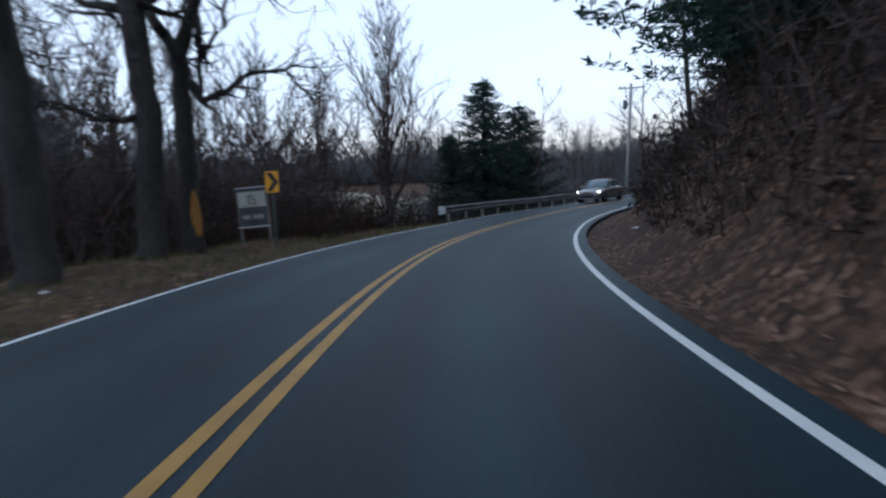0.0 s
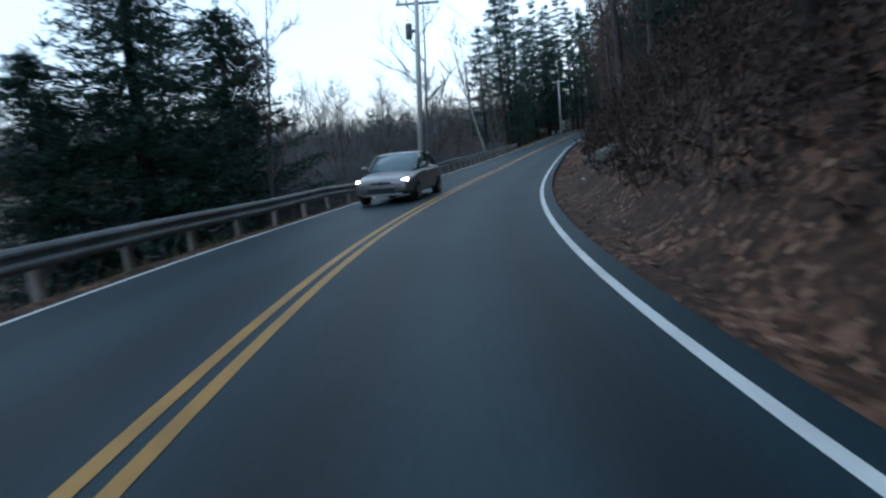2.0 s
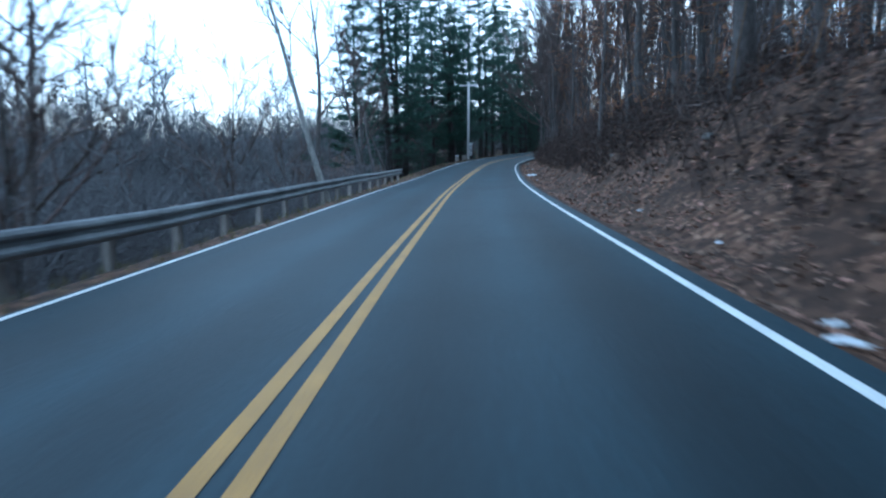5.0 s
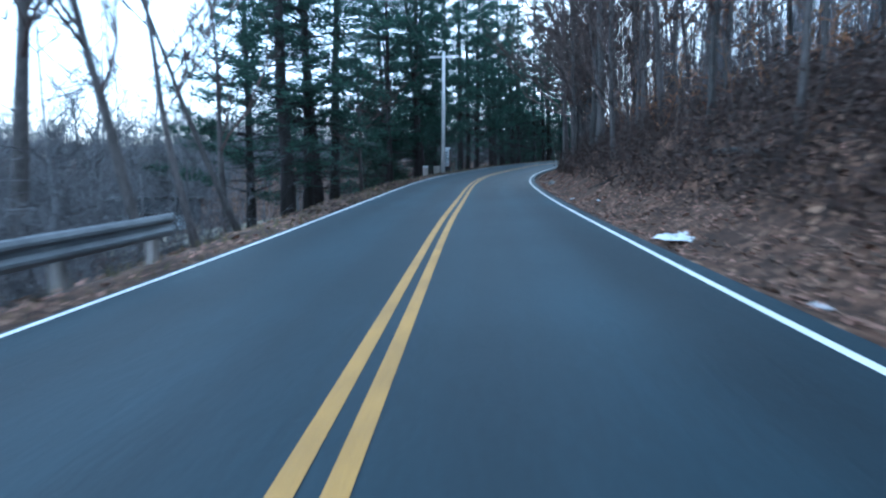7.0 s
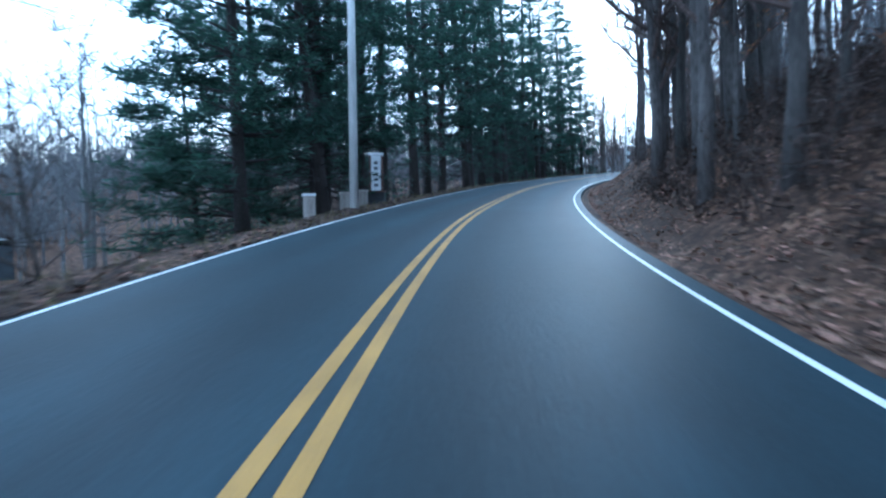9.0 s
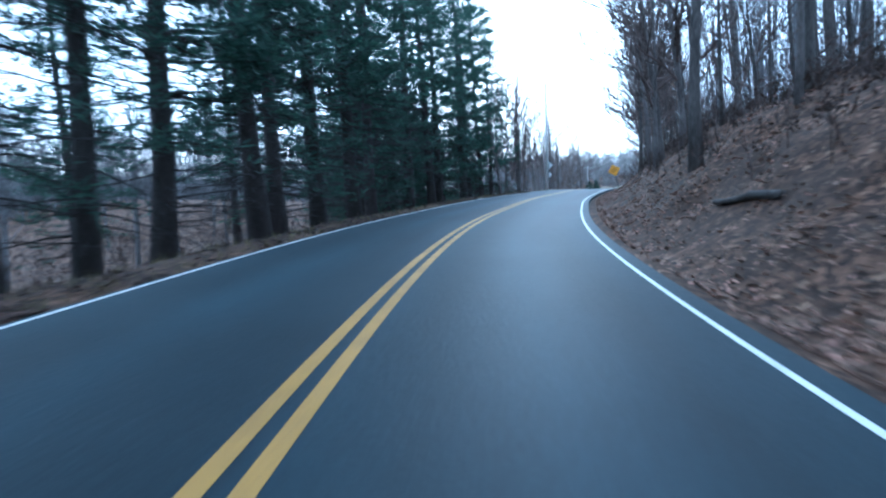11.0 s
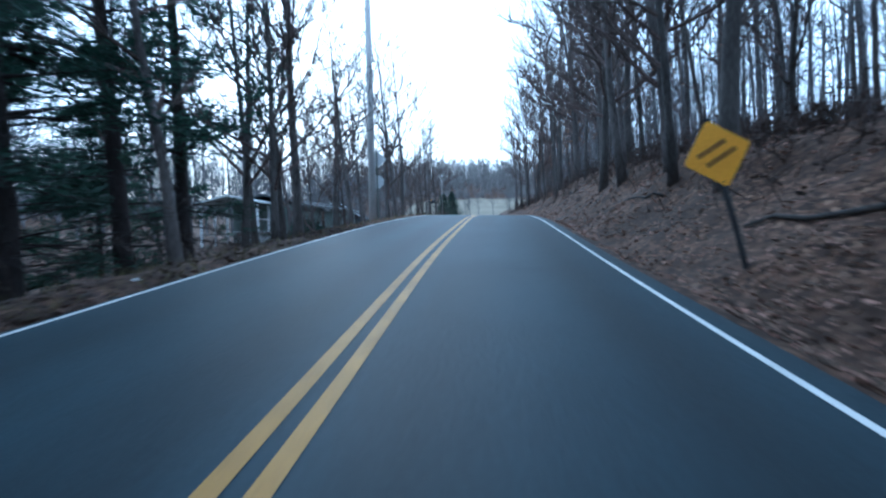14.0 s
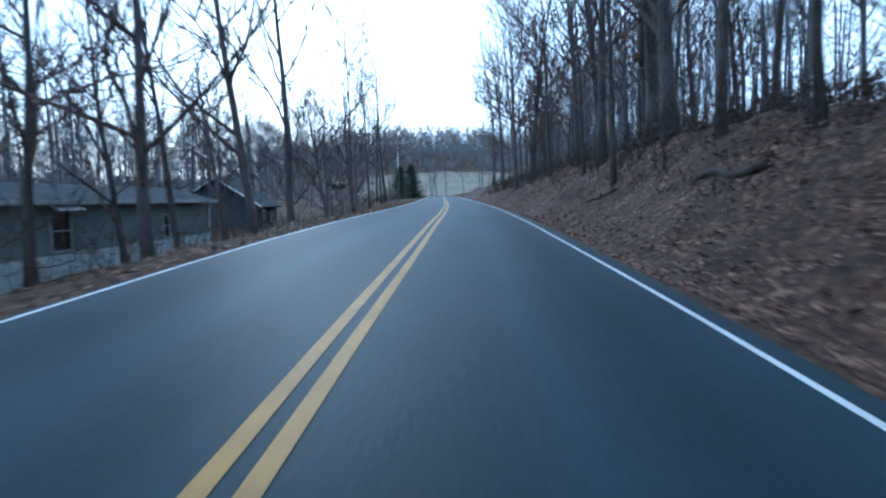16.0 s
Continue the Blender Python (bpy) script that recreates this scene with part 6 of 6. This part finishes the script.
# ---- the drive below the pines ----


def drive_sign(s, l):
    root = thing("driveway_sign", "tall narrow white board in a red-brown frame on a dark base", "sign", place(s, l, 0, 8))
    part("base", Build().box(-0.36, -0.22, -0.4, 0.36, 0.22, 0.62), SIGN_BASE, root, "dark stone base")
    part("cap", Build().box(-0.39, -0.25, 0.621, 0.39, 0.25, 0.68), BRICK, root)
    for sx in (-1, 1):
        part("frame_post", Build().box(sx * 0.24 - 0.035, -0.09, 0.68, sx * 0.24 + 0.035, 0.09, 2.15), BRICK, root, "red-brown frame")
    part("panel", Build().box(-0.203, -0.07, 0.70, 0.203, 0.07, 2.12), TRIM, root, "white panel")
    for k in range(5):
        part("print", Build().box(-0.08, -0.076, 0.86 + k * 0.23, 0.08, -0.0705, 0.98 + k * 0.23), SIGN_GREY, root)
    part("top", Build().tube([(-0.3, 0, 2.18), (0, 0, 2.20), (0.3, 0, 2.18)], [0.07, 0.08, 0.07], 6), TRIM, root)
    return root


drive_sign(136.4, -5.2)


def stub(s, l, w, h, white=False):
    root = thing("gate_post", "short thick weathered wooden post beside the drive", "post", place(s, l, 0, s * 30))
    part("shaft", Build().box(-w / 2, -w / 2, -0.4, w / 2, w / 2, h), POST_WOOD, root)
    part("cap", Build().box(-w / 2 - 0.03, -w / 2 - 0.03, h + 0.002, w / 2 + 0.03, w / 2 + 0.03, h + 0.07), TRIM if white else POST_WOOD, root)


stub(129.6, -5.2, 0.34, 0.85, True)
stub(132.6, -5.1, 0.4, 0.75)
stub(134.6, -5.2, 0.34, 0.8)


def shed(label, s, l, turn, w, d, h, wall):
    """A low outbuilding; the long front faces -y."""
    root = thing("shed", label, "shed", place(s, l, 0.15, turn + 90))
    part("wall", Build().box(0, d - 0.1, -0.3, w, d, h + 0.3).box(0, 0.1, -0.3, 0.1, d - 0.1, h).box(w - 0.1, 0.1, -0.3, w, d - 0.1, h), wall, root)
    part("front_panel", Build().box(0, 0, -0.05, w, 0.098, h), wall, root)
    for k in range(9):
        x = 0.02 + k * (w - 0.10) / 8
        part("batten", Build().box(x, -0.03, -0.05, x + 0.06, -0.001, h - 0.02), wall, root)
    part("roof", Build().plate([(-0.3, -d * 0.6), (w + 0.3, -d * 0.6), (w + 0.3, d * 0.6), (-0.3, d * 0.6)], 0.08, pose(0, d / 2, h + 0.28, 84 - 180, 0, 0)), SKIRT, root, "pale sheet roof")
    part("foundation", Build().box(-0.05, -0.05, -0.7, w + 0.05, d + 0.05, -0.06), ROOFING, root)


shed("low pale blue-grey shed in the hollow below the road", 139.8, -40.6, -12, 6.4, 2.6, 2.0, SHED_WALL)
shed("long dark shed with a pale sheet roof in the hollow", 142.5, -47.5, -30, 10.5, 4.0, 2.8, ROOFING)

# ---- stones, fallen wood and litter on the bank ----


def stone(s, l, size, seed, label):
    rng = random.Random(seed)
    bm = bmesh.new()
    bmesh.ops.create_icosphere(bm, subdivisions=3, radius=1.0)
    for v in bm.verts:
        d = noise.noise(v.co * 1.3 + Vector((seed, 0, 0))) * 0.35 + noise.noise(v.co * 3.1) * 0.12
        v.co = v.co * (1 + d)
        v.co.z *= 0.72
    me = bpy.data.meshes.new("stone")
    bm.to_mesh(me)
    bm.free()
    me.materials.append(ROCK)
    ob = tagged(new("stone", me), label, "stone")
    ob.matrix_basis = place(s, l, size * 0.15, rng.uniform(0, 360)) @ Matrix.Scale(size, 4)
    return ob


stone(39.2, 4.72, 0.35, 1, "large grey boulder half sunk in the leafy bank")
stone(44.9, 4.5, 0.28, 2, "grey stone at the foot of the bank")
stone(40.6, 4.4, 0.16, 3, "small grey stone at the foot of the bank")
stone(116.0, 3.95, 0.2, 4, "dark stone beside the edge line")
for k in range(9):
    stone(20 + k * 7.3, 4.6 + (k * 37 % 10) * 0.12, 0.08 + 0.012 * (k % 4), 10 + k, "small pale stone among the leaves")


def fallen_log(s0, l0, s1, l1, radius, label, up=0.03):
    rng = random.Random(int(s0 * 10))
    pts = []
    for i in range(6):
        t = i / 5
        s, l = s0 + (s1 - s0) * t, l0 + (l1 - l0) * t
        x, y = flat(s, l)
        pts.append((float(x) + rng.uniform(-0.04, 0.04), float(y), float(ground(s, l)) + up + radius * 0.6))
    return solid("fallen_log", Build().tube(pts, [radius * (1 - 0.45 * i / 5) for i in range(6)], 8), OLD_BARK, label, "log", smooth=True)


fallen_log(95.2, 5.7, 101.2, 5.9, 0.065, "dead branch lying along the leafy bank", 0.08)
fallen_log(149.0, 5.3, 151.4, 5.0, 0.085, "dark fallen log among the leaves")
fallen_log(104.3, 4.9, 106.0, 4.3, 0.035, "pale bare stick on the leafy bank")
fallen_log(186.0, 5.6, 189.5, 5.0, 0.055, "dark fallen branch on the leafy bank")
fallen_log(176.0, 6.5, 180.5, 6.1, 0.06, "dark fallen log on the leafy bank")
for k, (s, l) in enumerate([(160.5, 5.6), (166.0, 6.2), (171.5, 5.3), (183.0, 6.0), (196.0, 5.5), (203.0, 6.0), (209.5, 5.2), (216.0, 5.9), (224.0, 5.4)]):
    fallen_log(s, l, s + 1.4 + (k * 7 % 5) * 0.35, l - 0.5 + (k * 3 % 4) * 0.3, 0.045 + 0.012 * (k % 4), "dark rotten branch among the dead leaves")


def crumpled(name, s, l, w, d, h, seed, label, category="litter"):
    g = np.random.default_rng(seed)
    b = Build()
    n = 9
    for i in range(n):
        for j in range(n):
            u, v = i / (n - 1) - 0.5, j / (n - 1) - 0.5
            e = max(0.0, 1 - 4 * max(u * u, v * v))
            b.v.append((u * w * (1 + g.normal(0, 0.17)), v * d * (1 + g.normal(0, 0.17)), (0.25 + e) * h * g.uniform(0.1, 1.0) + 0.01))
    for i in range(n - 1):
        for j in range(n - 1):
            b.f.append((i * n + j, (i + 1) * n + j, (i + 1) * n + j + 1, i * n + j + 1))
    ob = solid(name, b, PAPER, label, category)
    ob.matrix_basis = place(s, l, 0.02, seed * 50)
    ob.modifiers.new("thickness", "SOLIDIFY").thickness = 0.006
    return ob


crumpled("plastic_bag", 94.5, 3.85, 0.85, 0.6, 0.13, 1, "crumpled white plastic bag at the foot of the bank")
for k, (s, l, w) in enumerate([(90.0, 3.6, 0.18), (62.3, 3.35, 0.22), (63.0, 3.7, 0.2), (102.8, 4.1, 0.16), (88.5, 3.7, 0.18), (106.2, 3.8, 0.14), (14.0, 4.2, 0.2), (40.0, 4.0, 0.14), (187.5, -3.6, 0.14), (60, 3.8, 0.12), (66, 4.0, 0.12), (70, 4.1, 0.14), (8.5, -5.2, 0.16)]):
    crumpled("paper_scrap", s, l, w, w * 0.6, 0.04, k + 2, "small white scrap of litter beside the road")
